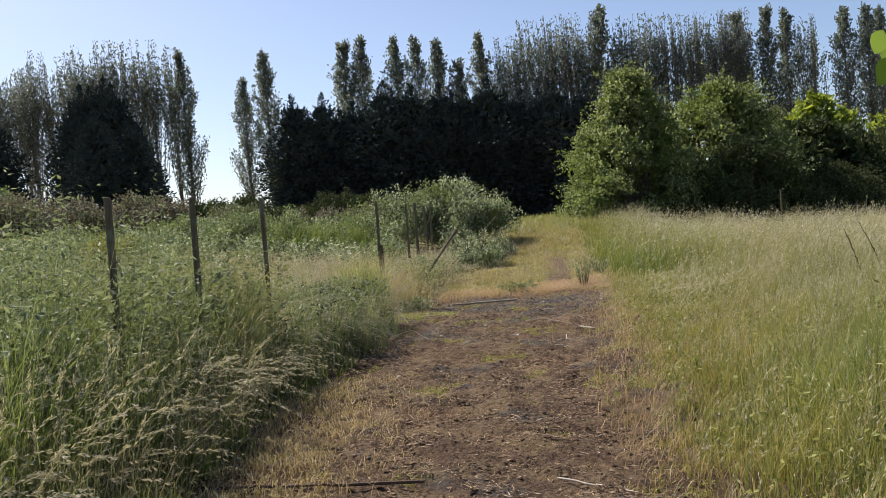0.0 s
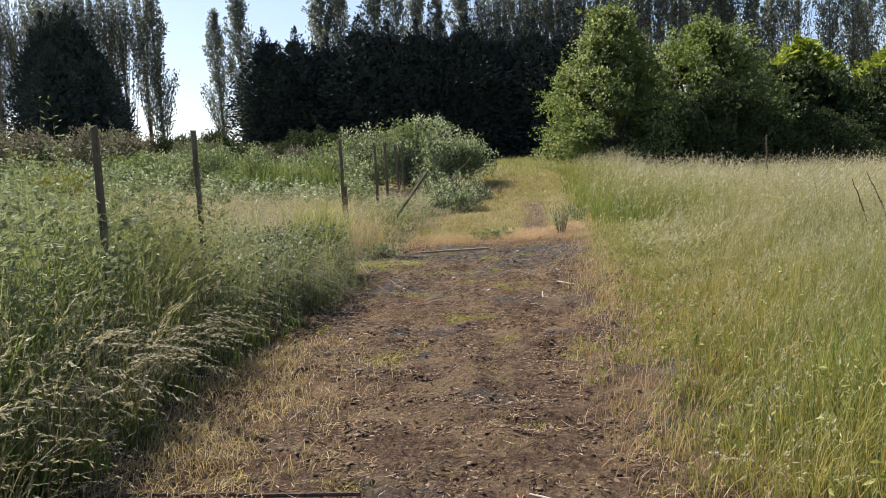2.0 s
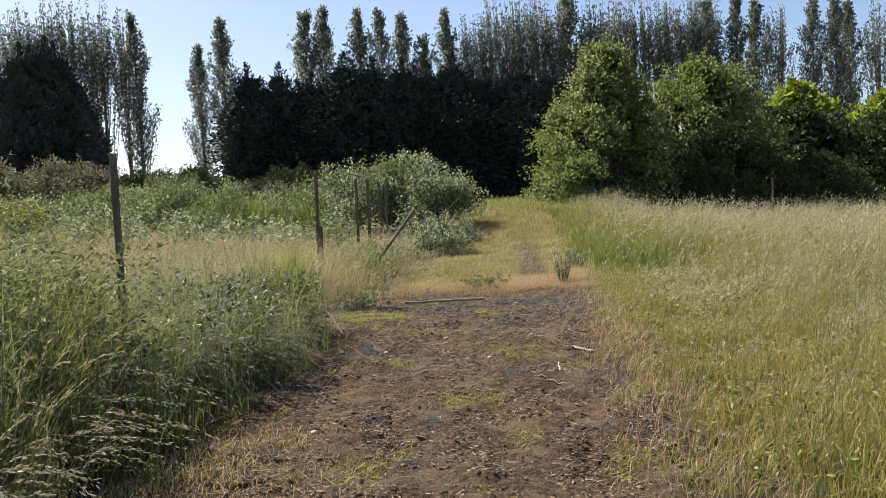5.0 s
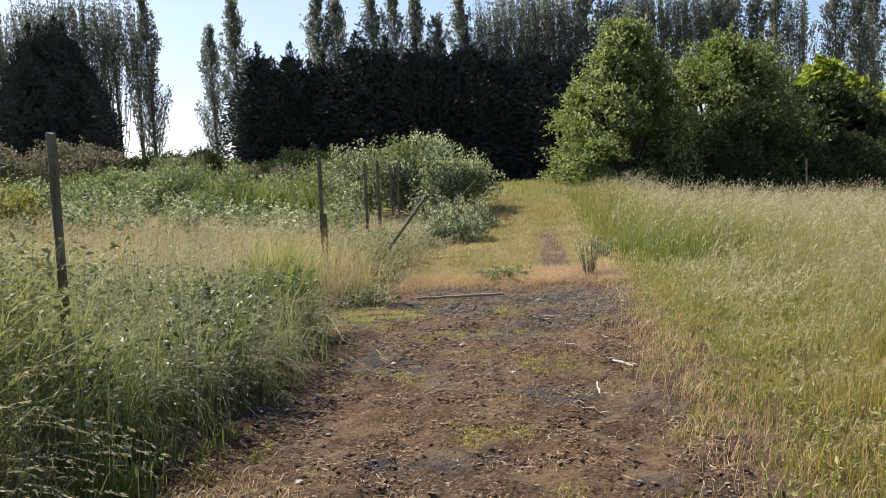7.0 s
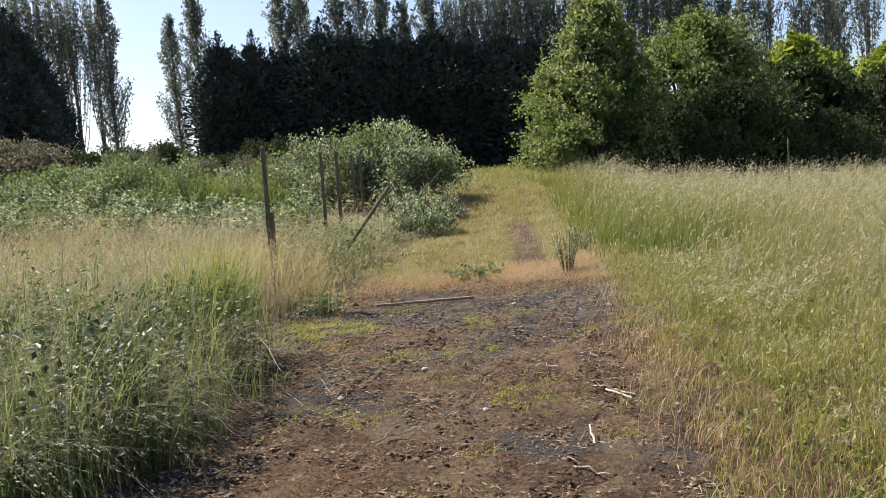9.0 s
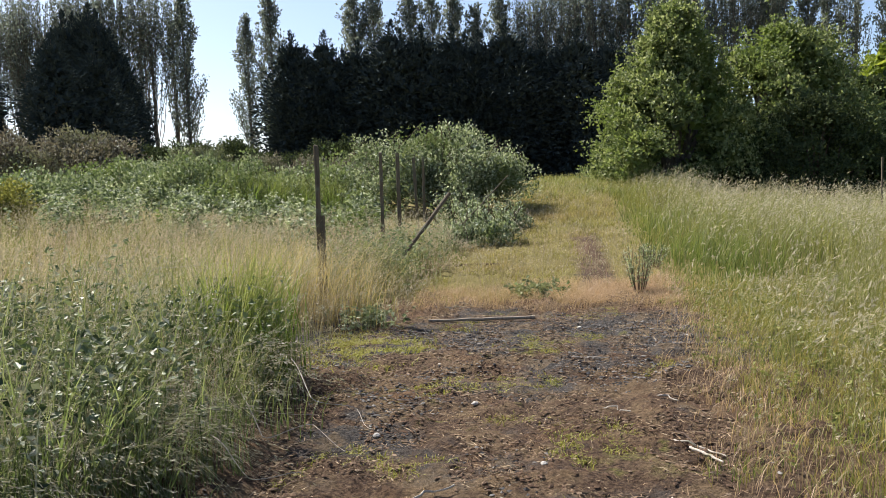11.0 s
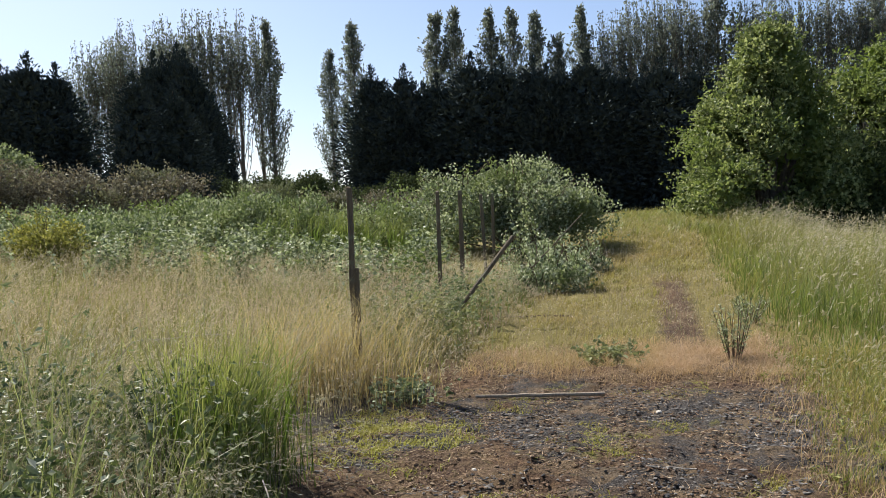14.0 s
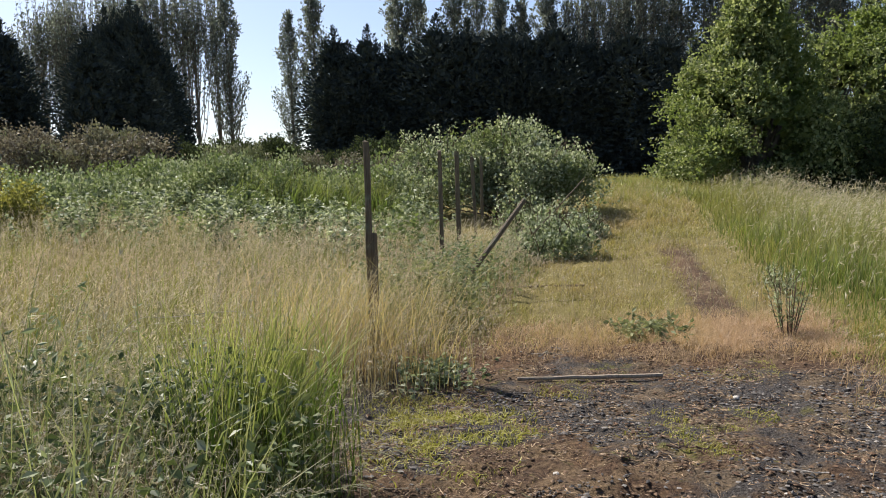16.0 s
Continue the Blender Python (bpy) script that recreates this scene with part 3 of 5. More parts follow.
def cone_lumps(n, w, d, top, rad, power, r, lean=0.0):
    """Lumps from the ground up, in a crown that narrows towards the top."""
    out = []
    for k in range(n):
        t = ((k + 0.5) / n) ** 1.15
        wide = (1 - t ** power) + 0.04
        a, q = k * 2.4 + r.normal(0, 0.3), math.sqrt(r.random()) * 0.6 + 0.5
        g = rad * (1.1 - 0.45 * t)
        out.append((math.cos(a) * w * wide * q + lean * t, math.sin(a) * d * wide * q, 0.25 * rad + (top - 0.9 * g - 0.25 * rad) * t, *(g * r.uniform(0.7, 1.25, 3))))
    return out


rb = np.random.default_rng(5)
broad_tree("broadleaf_tree", 5.6, 31.5, cone_lumps(46, 2.3, 2.0, 6.8, 0.85, 2.1, rb, 0.3), 36000, 0.112, M_hazel, 51, "spreading green broadleaf tree with leaves down to the grass")
broad_tree("broadleaf_tree", 9.9, 33.0, cone_lumps(44, 3.3, 2.2, 6.7, 1.05, 3.4, rb) + [(-0.6, -1.9, 1.0, 1.3, 0.8, 1.2), (0.9, -1.9, 1.3, 1.3, 0.8, 1.3), (0.1, -1.6, 2.9, 1.4, 0.8, 1.2)], 32000, 0.118, M_hazel, 52, "rounded green broadleaf tree beside a taller one")
# These three carry their shade in the dark leaf colour.
broad_tree("broadleaf_tree", 14.4, 35.5, cone_lumps(26, 3.2, 1.8, 5.0, 1.25, 3.0, rb), 11000, 0.22, M_shade_leaf, 53, "broadleaf tree with shade put into dark leaf colour")
broad_tree("broadleaf_tree", 19.2, 36.5, cone_lumps(26, 3.2, 1.8, 4.8, 1.3, 3.0, rb), 10000, 0.22, M_shade_leaf, 54, "broadleaf tree with shade put into dark leaf colour")
broad_tree("broadleaf_tree", 24.5, 38, cone_lumps(24, 3.0, 1.8, 5.6, 1.35, 3.0, rb), 9000, 0.24, M_shade_leaf, 55, "broadleaf tree with shade put into dark leaf colour")
broad_tree("yellow_tree", 16.3, 40, cone_lumps(24, 2.5, 1.5, 6.6, 1.05, 4.0, rb), 9500, 0.21, M_yellow, 56, "bright yellow-green leafy tree in sunlight")
broad_tree("yellow_tree", 21.3, 41, cone_lumps(24, 2.6, 1.5, 6.2, 1.1, 4.0, rb), 8500, 0.21, M_yellow, 57, "bright yellow-green leafy tree in sunlight")


# ---- thickets ----
def thicket(name, x, y, lumps, count, size, mat, seed, label, spikes=0):
    """A bramble or hedge mass with arching shoots that stand out of it."""
    r = np.random.default_rng(seed)
    tree = new(name)
    tree.matrix_basis = spot(x, y)
    rel = []
    for a, b, c, *rest in lumps:
        rel.append((a, b, c + float(height(x + a, y + b) - height(x, y)), *rest))
    v, f = branches(np.array([0, 0, 0.0]), rel, r, 0.02)
    pieces = [(v, f)]
    v, f = crown_cloud(rel, count, r, size, 0.7, 0.6, 0.5)
    vs, fs, base = [v], [f], len(v)
    for k in range(spikes):
        cx, cy, cz, rx, ry, rz = rel[r.integers(len(rel))]
        a = r.random() * 6.28
        root = np.array([cx + 0.6 * rx * math.cos(a), cy + 0.6 * ry * math.sin(a), cz + 0.6 * rz])
        way = np.array([r.normal(0, 0.35), r.normal(0, 0.35), 1.0]) * r.uniform(0.15, 0.6)
        s = np.linspace(0, 1, 4)[:, None]
        pts = root + way * s + np.array([r.normal(0, .15), r.normal(0, .15), 0]) * s ** 2
        pieces.append(tube(pts, np.linspace(0.008, 0.003, 4), 4))
        m = 16
        q = root + way * r.uniform(0.2, 1.05, (m, 1)) + r.normal(0, 0.03, (m, 3))
        v2, f2 = leaf_quads(q, unit(r.normal(0, 1, (m, 3)) + [0, 0, 0.3]), size * 1.1, size * 0.7, r)
        vs.append(v2)
        fs.append(f2 + base)
        base += len(v2)
    v, f = join(pieces)
    link_mesh("stem", v, [f], M_twig, tree)
    link_mesh("foliage", np.concatenate(vs), [np.concatenate(fs)], mat, tree)
    return tagged(tree, label, "shrub")


def bank(n, x0, x1, y0, y1, z0, z1, rad, r):
    return [(r.uniform(x0, x1), r.uniform(y0, y1), r.uniform(z0, z1), *(rad * r.uniform(0.7, 1.3, 3))) for _ in range(n)]


# Added dark bushes that stand for the shade under the broadleaf trees.
broad_tree("understorey_bush", 9.9, 30.4, cone_lumps(28, 2.4, 0.8, 3.9, 0.85, 3.0, rb), 17000, 0.10, M_shade_leaf, 58, "added dark bush standing for shade under the trees", "shrub", 0.05)
broad_tree("understorey_bush", 13.6, 31.6, cone_lumps(22, 2.2, 0.8, 2.9, 0.8, 3.0, rb), 12000, 0.11, M_shade_leaf, 59, "added dark bush standing for shade under the trees", "shrub", 0.05)
rt = np.random.default_rng(9)
thicket("bramble_thicket", -1.4, 24.0, bank(22, -2.0, 1.6, -1.0, 1.2, 0.2, 1.1, 0.65, rt) + [(0.2, 0.4, 1.4, 1.2, 0.9, 0.85), (-0.7, 0.3, 1.2, 1.1, 0.9, 0.8), (1.1, 0.2, 0.8, 1.0, 0.9, 0.75)],
        42000, 0.072, M_bramble_glint, 61, "tall bramble thicket with sun glints in pale leaf tones", 260)
thicket("bramble_thicket", -0.35, 19.6, bank(18, -0.8, 0.75, -1.5, 1.6, -0.05, 0.28, 0.34, rt), 12000, 0.062, M_bramble_glint, 62, "low bramble clump with dead stems beside the track", 70)
thicket("bramble_mound", -7.6, 24.5, bank(34, -3.6, 3.8, -1.4, 1.6, 0.1, 0.55, 0.75, rt), 36000, 0.078, M_mound, 63, "low rolling mound of fresh green brambles", 40)
thicket("bramble_mound", -11.8, 22.5, bank(22, -2.4, 2.4, -1.8, 1.6, 0.0, 0.4, 0.65, rt), 20000, 0.078, M_mound, 64, "low rolling mound of fresh green brambles", 30)
thicket("russet_hedge", -16.5, 28.5, bank(30, -4.5, 4.5, -1.0, 1.2, 0.2, 1.2, 0.85, rt), 34000, 0.085, M_brown, 65, "russet and grey-green hedge of dock and brambles", 50)
thicket("russet_hedge", -25.5, 29.5, bank(26, -5, 5, -1.0, 1.2, 0.2, 1.1, 0.9, rt), 22000, 0.10, M_brown, 66, "russet and grey-green hedge of dock and brambles", 30)
thicket("russet_hedge", -7.8, 31.5, bank(20, -3.8, 3.8, -0.7, 0.7, 0.1, 0.7, 0.6, rt), 22000, 0.085, M_brown, 67, "russet dock and reeds behind a bramble mound", 90)
thicket("yellow_bush", -9.8, 18.6, bank(9, -0.45, 0.45, -0.35, 0.35, 0.2, 0.72, 0.40, rt), 6500, 0.06, M_olive, 68, "small rounded yellow-leaved bush among brambles", 6)
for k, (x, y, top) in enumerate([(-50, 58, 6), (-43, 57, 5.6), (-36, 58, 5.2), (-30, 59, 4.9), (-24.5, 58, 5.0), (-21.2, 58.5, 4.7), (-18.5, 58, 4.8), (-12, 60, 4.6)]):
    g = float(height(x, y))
    broad_tree("field_hedge", x, y, lump_set(14, 3.2, 0.8, 0.3, top - g - 0.8, 1.15, rb, 0.1), 7500, 0.15, M_shade_leaf, 70 + k, "dark hedge shrub below tall trees", "shrub", 0.05)
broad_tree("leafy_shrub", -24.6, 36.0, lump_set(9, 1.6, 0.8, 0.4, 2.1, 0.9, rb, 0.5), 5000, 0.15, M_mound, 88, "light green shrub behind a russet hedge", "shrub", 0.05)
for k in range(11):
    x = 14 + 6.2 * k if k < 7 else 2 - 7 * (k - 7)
    broad_tree("understorey_shrub", x, 80 + rb.normal(0, 1), lump_set(10, 3.2, 1.0, 0.4, 4.6, 1.6, rb, 0.15), 4500, 0.24, M_shade_leaf, 90 + k, "dark understorey shrub at the foot of a wood", "shrub", 0.08)


# ---- fence ----
def fence_post(x, y, top, lean_x, lean_y, w, label, stub=False):
    z = float(height(x, y))
    ob = new("fence_post")
    ob.matrix_basis = Matrix.Translation((x, y, z - 0.25)) @ Euler((radians(lean_y), radians(lean_x), 0)).to_matrix().to_4x4()
    length = top - z + 0.25
    bm = bmesh.new()
    bmesh.ops.create_cube(bm, size=1)
    bmesh.ops.subdivide_edges(bm, edges=[e for e in bm.edges if abs(e.verts[0].co.z - e.verts[1].co.z) > 0.5], cuts=6)
    r = np.random.default_rng(int(abs(y) * 100))
    for v in bm.verts:
        v.co = Vector((v.co.x * w + r.normal(0, w * 0.05), v.co.y * w + r.normal(0, w * 0.05), (v.co.z + 0.5) * length + (r.normal(0, 0.012) if v.co.z > 0.49 else 0)))
    bmesh.ops.bevel(bm, geom=[e for e in bm.edges], offset=w * 0.12, segments=1, affect="EDGES")
    part("stake", bm, M_post, ob)
    if stub:
        bm = bmesh.new()
        bmesh.ops.create_cube(bm, size=1, matrix=Matrix.Translation((w * 0.95, -0.01, 0.66)) @ Matrix.Diagonal((w * 0.9, w * 0.9, 1.32, 1)))
        bmesh.ops.bevel(bm, geom=list(bm.edges), offset=0.006, segments=1, affect="EDGES")
        part("side_stake", bm, M_post, ob, "short sawn stake fixed to the post")
    return tagged(ob, label, "post", "old fence posts")


POSTS = [(-2.15, 2.63, 1.71, 1.5, 0, 0.037), (-1.96, 3.6, 1.72, 1.5, 1, 0.036), (-1.92, 5.29, 1.74, 1, 0, 0.036),
         (-1.84, 12.1, 1.87, 1.2, 0, 0.048), (-1.78, 16.3, 1.91, 1, 0, 0.05), (-1.78, 18.36, 1.96, 1, 0, 0.065), (-1.75, 21.2, 1.95, -1, 0, 0.06), (-1.75, 22.6, 1.98, 1, 0, 0.06)]
for k, (x, y, top, a, b, w) in enumerate(POSTS):
    fence_post(x, y, top, a, b, w, "weathered wooden fence post with a short side stake" if k == 3 else "weathered grey wooden fence post in tall grass", k == 3)
fence_post(8.35, 22, 1.45, 1, 0, 0.035, "thin dark fence post beyond the tall grass")


def pole(name, a, b, r0, r1, mat, label, category, seed=1, sides=8, kink=0.004):
    r = np.random.default_rng(seed)
    a, b = np.array(a, float), np.array(b, float)
    s = np.linspace(0, 1, 9)[:, None]
    pts = a + (b - a) * s + r.normal(0, kink, (9, 3)) * np.sin(s * math.pi)
    v, f = tube(pts, np.linspace(r0, r1, 9) * r.uniform(0.9, 1.1, 9), sides)
    caps = [np.arange(sides)[::-1][None], (8 * sides + np.arange(sides))[None]]
    quads = [f] + [np.concatenate([c[:, :4]] + [c[:, [0, i, i + 1, i + 2]] for i in range(3, sides - 2, 2)] + [c[:, [0, sides - 3, sides - 2, sides - 1]]]) for c in caps]
    return tagged(link_mesh(name, v, quads, mat, smooth=False), label, category)


pole("leaning_rail", (-1.55, 15.0, 0.02), (-0.62, 15.7, 1.22), 0.032, 0.03, M_post, "weathered fence rail leaning out of the grass", "rail", 2)
pole("leaning_rail", (-0.6, 18.4, 0.6), (0.26, 19.0, 1.45), 0.013, 0.011, M_post, "weathered fence rail leaning in a bramble clump", "rail", 3)
pole("fallen_pole", (-0.58, 11.40, 0.0), (0.50, 11.53, -0.02), 0.014, 0.017, M_pole, "bleached fallen pole lying across the track", "pole", 4, kink=0.002)
pole("fallen_rail", (-1.35, 1.95, 0.03), (-0.18, 1.80, 0.03), 0.009, 0.011, M_twig, "thin dark stick lying in the dry grass", "stick", 5)
pole("dry_stick", (0.5, 1.70, 0.03), (0.85, 1.40, 0.03), 0.005, 0.004, M_pale_wood, "pale dry stick on the soil", "stick", 6)
pole("dry_stick", (0.9, 6.1, 0.03), (0.93, 6.5, 0.05), 0.007, 0.005, M_pale_wood, "pale dry stick on the soil", "stick", 7)
pole("dry_stick", (1.15, 7.2, 0.03), (1.25, 6.95, 0.04), 0.008, 0.005, M_pale_wood, "pale dry stick on the soil", "stick", 8)
STICKS = [(-0.75, 8.5, -0.36, 8.19), (1.13, 8.26, 1.26, 8.06), (0.77, 7.97, 0.95, 7.85), (1.14, 7.6, 1.26, 7.05), (0.74, 6.04, 0.91, 5.88), (1.11, 7.41, 1.31, 7.14), (1.23, 5.45, 1.33, 5.38),
          (0.72, 9.39, 1.0, 9.32), (-0.5, 12.34, -0.24, 12.32), (-0.83, 11.07, -0.62, 10.93), (1.3, 2.1, 1.5, 1.8), (-0.2, 6.6, 0.0, 6.75), (0.3, 9.8, 0.5, 9.7)]
for k, (x0, y0, x1, y1) in enumerate(STICKS):
    pole("dry_stick", (x0, y0, float(height(x0, y0)) + 0.015), (x1, y1, float(height(x1, y1)) + 0.02), 0.006, 0.004, M_pale_wood if k % 3 else M_twig, "thin dry stick lying on the soil", "stick", 20 + k, 5, 0.01)
pole("fallen_rail", (-0.95, 16.2, 0.05), (0.1, 16.0, 0.08), 0.02, 0.015, M_twig, "dead branch lying in the straw grass", "stick", 9)


def cane(points, label):
    """A long dead bramble cane arching over the verge."""
    pts = np.array(points, float)
    t = np.linspace(0, 1, 26)
    k = np.linspace(0, 1, len(pts))
    a, b = pts[0, 0] * 9, pts[0, 1] * 7
    v, f = tube(0.035 * np.stack([np.sin(t * 9 + a) * t, np.sin(t * 11 + b) * t, 0.8 * np.sin(t * 13 + a + b) * t * (1 - t)], -1) + np.stack([np.interp(t, k, pts[:, i]) for i in range(3)], -1) + np.stack([0 * t, 0 * t, 0.06 * np.sin(t * math.pi * len(pts))], -1) * 0.3, np.linspace(0.0036, 0.0012, 26), 5)
    return tagged(link_mesh("bramble_cane", v, [f], M_pale_wood), label, "cane")


for pts in ([(-2.4, 7.4, 0.0), (-1.9, 7.5, 0.55), (-1.4, 7.45, 0.40), (-1.05, 7.6, 0.06)], [(-2.2, 6.6, 0.0), (-1.8, 6.9, 0.5), (-1.35, 7.2, 0.36), (-0.95, 7.9, 0.04)],
            [(-3.2, 9.4, 0.1), (-2.6, 9.6, 0.85), (-2.0, 9.7, 0.8), (-1.6, 9.9, 0.5)], [(-2.9, 6.1, 0.0), (-2.5, 6.4, 0.75), (-2.1, 6.8, 0.72), (-1.8, 7.4, 0.35)],
            [(-1.3, 7.6, 0.32), (-1.05, 7.3, 0.10), (-0.85, 7.5, 0.10), (-0.6, 7.25, 0.02)], [(-1.1, 8.1, 0.35), (-0.9, 7.8, 0.18), (-0.7, 7.95, 0.05), (-0.5, 7.7, 0.02)], [(-1.2, 6.9, 0.25), (-0.95, 6.75, 0.09), (-0.7, 6.9, 0.02)],
            [(0.1, 19.6, 0.2), (0.25, 19.3, 0.7), (0.45, 18.8, 0.45), (0.6, 18.4, 0.16)], [(-0.2, 19.4, 0.2), (0.0, 18.8, 0.6), (0.2, 18.3, 0.35), (0.35, 18.0, 0.1)]):
    cane(pts, "long pale dead bramble cane arching over grass")


def stone(x, y, size, seed):
    bm = bmesh.new()
    bmesh.ops.create_icosphere(bm, subdivisions=2, radius=size)
    r = np.random.default_rng(seed)
    for v in bm.verts:
        v.co *= 1 + r.normal(0, 0.08)
        v.co.z *= 0.6
    me = bpy.data.meshes.new("stone")
    bm.to_mesh(me)
    bm.free()
    me.materials.append(M_stone)
    ob = new("stone", me)
    ob.matrix_basis = Matrix.Translation((x, y, float(height(x, y)) + size * 0.35))
    return tagged(ob, "small pale stone on the soil track", "stone", "stones on the track")


for k, (x, y, s) in enumerate([(0.03, 8.22, 0.022), (0.42, 7.05, 0.02), (-0.3, 9.4, 0.018), (0.75, 9.1, 0.02), (-0.5, 7.6, 0.022), (0.6, 5.2, 0.018), (1.75, 10.2, 0.026), (0.2, 4.1, 0.02), (-0.7, 5.0, 0.02), (0.9, 10.9, 0.025)]):
    stone(x, y, s, 200 + k)


# ---- grasses ----
rs = np.random.default_rng(33)


def field_of(x, y, size, seed):
    return waves(np.stack([x, y], -1), size, seed)


def panicles(name, xy, h, w, mat, label, r, wind=(0.2, 0.03), spread=0.2, heads=5, head=0.024, curl=0.4):
    """Thin stalks, each with a loose head of small spikelets near its tip."""
    x, y = xy
    n = len(x)
    p = np.stack([x, y, height(x, y) - 0.015], -1)
    lean = np.array(wind)[None] * r.uniform(0.2, 1.7, (n, 1)) + r.normal(0, spread, (n, 2)) + tousle(x, y, 0.14)
    h = np.broadcast_to(h, n) * r.uniform(0.6, 1.12, n)
    v, f, uv = blades(p, h, np.full(n, w), lean, FAR, r, curl)
    t = r.uniform(0.74, 1.0, (n, heads))
    size = np.linalg.norm(lean, axis=1)[:, None]
    q = p[:, None] + np.stack([lean[:, :1] * h[:, None] * t ** 2, lean[:, 1:] * h[:, None] * t ** 2, h[:, None] * (t - curl * size * t ** 3)], -1)
    along = np.stack([2 * lean[:, :1] * t, 2 * lean[:, 1:] * t, 1 - 3 * curl * size * t ** 2], -1)
    d = unit(unit(along) + r.normal(0, 0.26, (n, heads, 3)) + [0, 0, -0.12])
    k = head * r.uniform(0.6, 1.3, n * heads)
    v2, f2 = leaf_quads((q + r.normal(0, 0.003, q.shape)).reshape(-1, 3), d.reshape(-1, 3), k, k * 0.22, r)
    uv2 = np.tile([[0.5, 0.85], [0.5, 0.95], [0.5, 1.0], [0.5, 0.95]], (n * heads, 1))
    return tagged(link_mesh(name, np.concatenate([v, v2]), [f[0], f[1], f2 + len(v)], mat, uv=np.concatenate([uv, uv2])), label, "grass", kind="stuff")


def clump(x, y, seed, size=0.42):
    return 0.05 + 0.95 * smooth01(0.55 + 1.3 * field_of(x, y, size, seed))


def weeds(name, xy, top, depth, per, size, mat, label, r, ratio=0.55, droop=-0.1):
    """Leafy stems: each stands on the ground and carries leaves over its upper part."""
    x, y = xy
    n = len(x)
    h = np.broadcast_to(top, n) * r.uniform(0.75, 1.15, n)
    z = height(x, y)
    p0 = np.stack([x, y, z], -1)
    lean = r.normal(0, 0.12, (n, 2))
    v, f, uv = blades(p0 - [0, 0, 0.01], h, np.full(n, 0.008), lean, BLADE, r)
    t = 1 - depth * r.random((n, per)) ** 1.2
    q = p0[:, None] + np.stack([lean[:, :1] * h[:, None] * t ** 2, lean[:, 1:] * h[:, None] * t ** 2, h[:, None] * t], -1)
    d = unit(r.normal(0, 1, (n, per, 3)) * [1, 1, 0.6] + [0, 0, droop])
    s = size * r.uniform(0.6, 1.35, n * per)
    v2, f2 = leaf_quads(q.reshape(-1, 3), d.reshape(-1, 3), s, s * ratio, r)
    return tagged(link_mesh(name, np.concatenate([v, v2]), [f[0], f[1], f2 + len(v)], mat), label, "weeds", kind="stuff")


def right_depth(x, y):
    return x - right_edge(y)


def field_height(x, y):
    d = right_depth(x, y)
    onset = np.interp(y, [2, 5, 7, 13.2, 15.8], [-0.2, 0.1, 0.8, 0.9, -0.15])
    width = np.interp(y, [0, 2, 5, 7, 11.5, 13.2, 15.8], [2.2, 2.4, 2.8, 3.0, 2.6, 2.0, 1.9])
    ramp_up = smooth01((d - onset) / width)
    return (0.11 + 0.12 * smooth01((d + 0.2) / 0.9) + 0.82 * ramp_up) * (1 + 0.12 * field_of(x, y, 1.9, 41) + 0.10 * field_of(x, y, 0.7, 42))


def in_field(x, y):
    return smooth01((right_depth(x, y) + 0.22 + 0.22 * field_of(x, y, 0.8, 43)) / 0.45)


xy = scatter(60000, 0.9, 6.0, -1.0, 13, lambda x, y: in_field(x, y) * np.clip(1.25 - 0.20 * right_depth(x, y), 0.3, 1), rs)
sward("field_grass", xy, field_height(*xy) * 0.88, 0.0044, M_field, "tall green and yellow meadow grass beside the track", "grass", rs, wind=(0.12, 0.0), spread=0.24, curl=0.4)
xy = scatter(38000, 1.2, 7, -1.0, 10, lambda x, y: in_field(x, y) * smooth01((right_depth(x, y) - 0.35) / 0.9) * (0.25 + 0.75 * smooth01(0.7 + 1.2 * field_of(x, y, 1.1, 44))) * np.clip(1.3 - 0.16 * y, 0.08, 1), rs)
sward("lush_grass", xy, field_height(*xy) * 0.86, 0.0055, M_green, "lush green grass in the meadow", "grass", rs, wind=(0.10, 0), spread=0.24, curl=0.6)
xy = scatter(15000, 1.4, 4.0, -1.0, 4.2, lambda x, y: smooth01((right_depth(x, y) - 0.45) / 0.6) * clump(x, y, 146, 0.8) * smooth01((4.4 - y) / 1.5), rs)
sward("lush_grass", xy, field_height(*xy) * 0.95, 0.0055, M_green, "lush green grass standing in the meadow edge", "grass", rs, wind=(0.08, 0), spread=0.16, curl=0.4)
xy = scatter(34000, 0.9, 6.5, -1.0, 13, lambda x, y: in_field(x, y) * np.clip(0.22 + 0.36 * right_depth(x, y), 0, 1) * (0.3 + 0.7 * smooth01(0.5 + field_of(x, y, 0.8, 45))), rs)
panicles("seeding_grass", xy, field_height(*xy) * 1.04, 0.0026, M_pale, "pale seed heads of tall meadow grass bending in wind", rs, (0.28, 0.02), 0.22, 6, 0.023)
xy = scatter(14000, 5.0, 12, -4, 12, lambda x, y: np.clip(1.3 - 0.1 * x, 0.3, 1), rs)
sward("field_grass", xy, field_height(*xy) * 0.95, 0.018, M_field, "tall meadow grass across a field", "grass", rs, FAR, (0.08, 0.0), 0.28)
xy = scatter(46000, 2.0, 15, 11, 31, lambda x, y: in_field(x, y) * np.clip(1.2 - 0.06 * right_depth(x, y), 0.4, 1), rs)
sward("field_grass", xy, field_height(*xy) * 0.88, 0.0055 + 0.0006 * (xy[1] - 8), M_field, "tall meadow grass across a field", "grass", rs, FAR, (0.08, 0.0), 0.28)
xy = scatter(19000, 2.0, 15, 9, 31, lambda x, y: in_field(x, y) * smooth01((right_depth(x, y) - 0.2) / 1.2) * np.clip(1.2 - 0.05 * right_depth(x, y), 0.4, 1), rs)
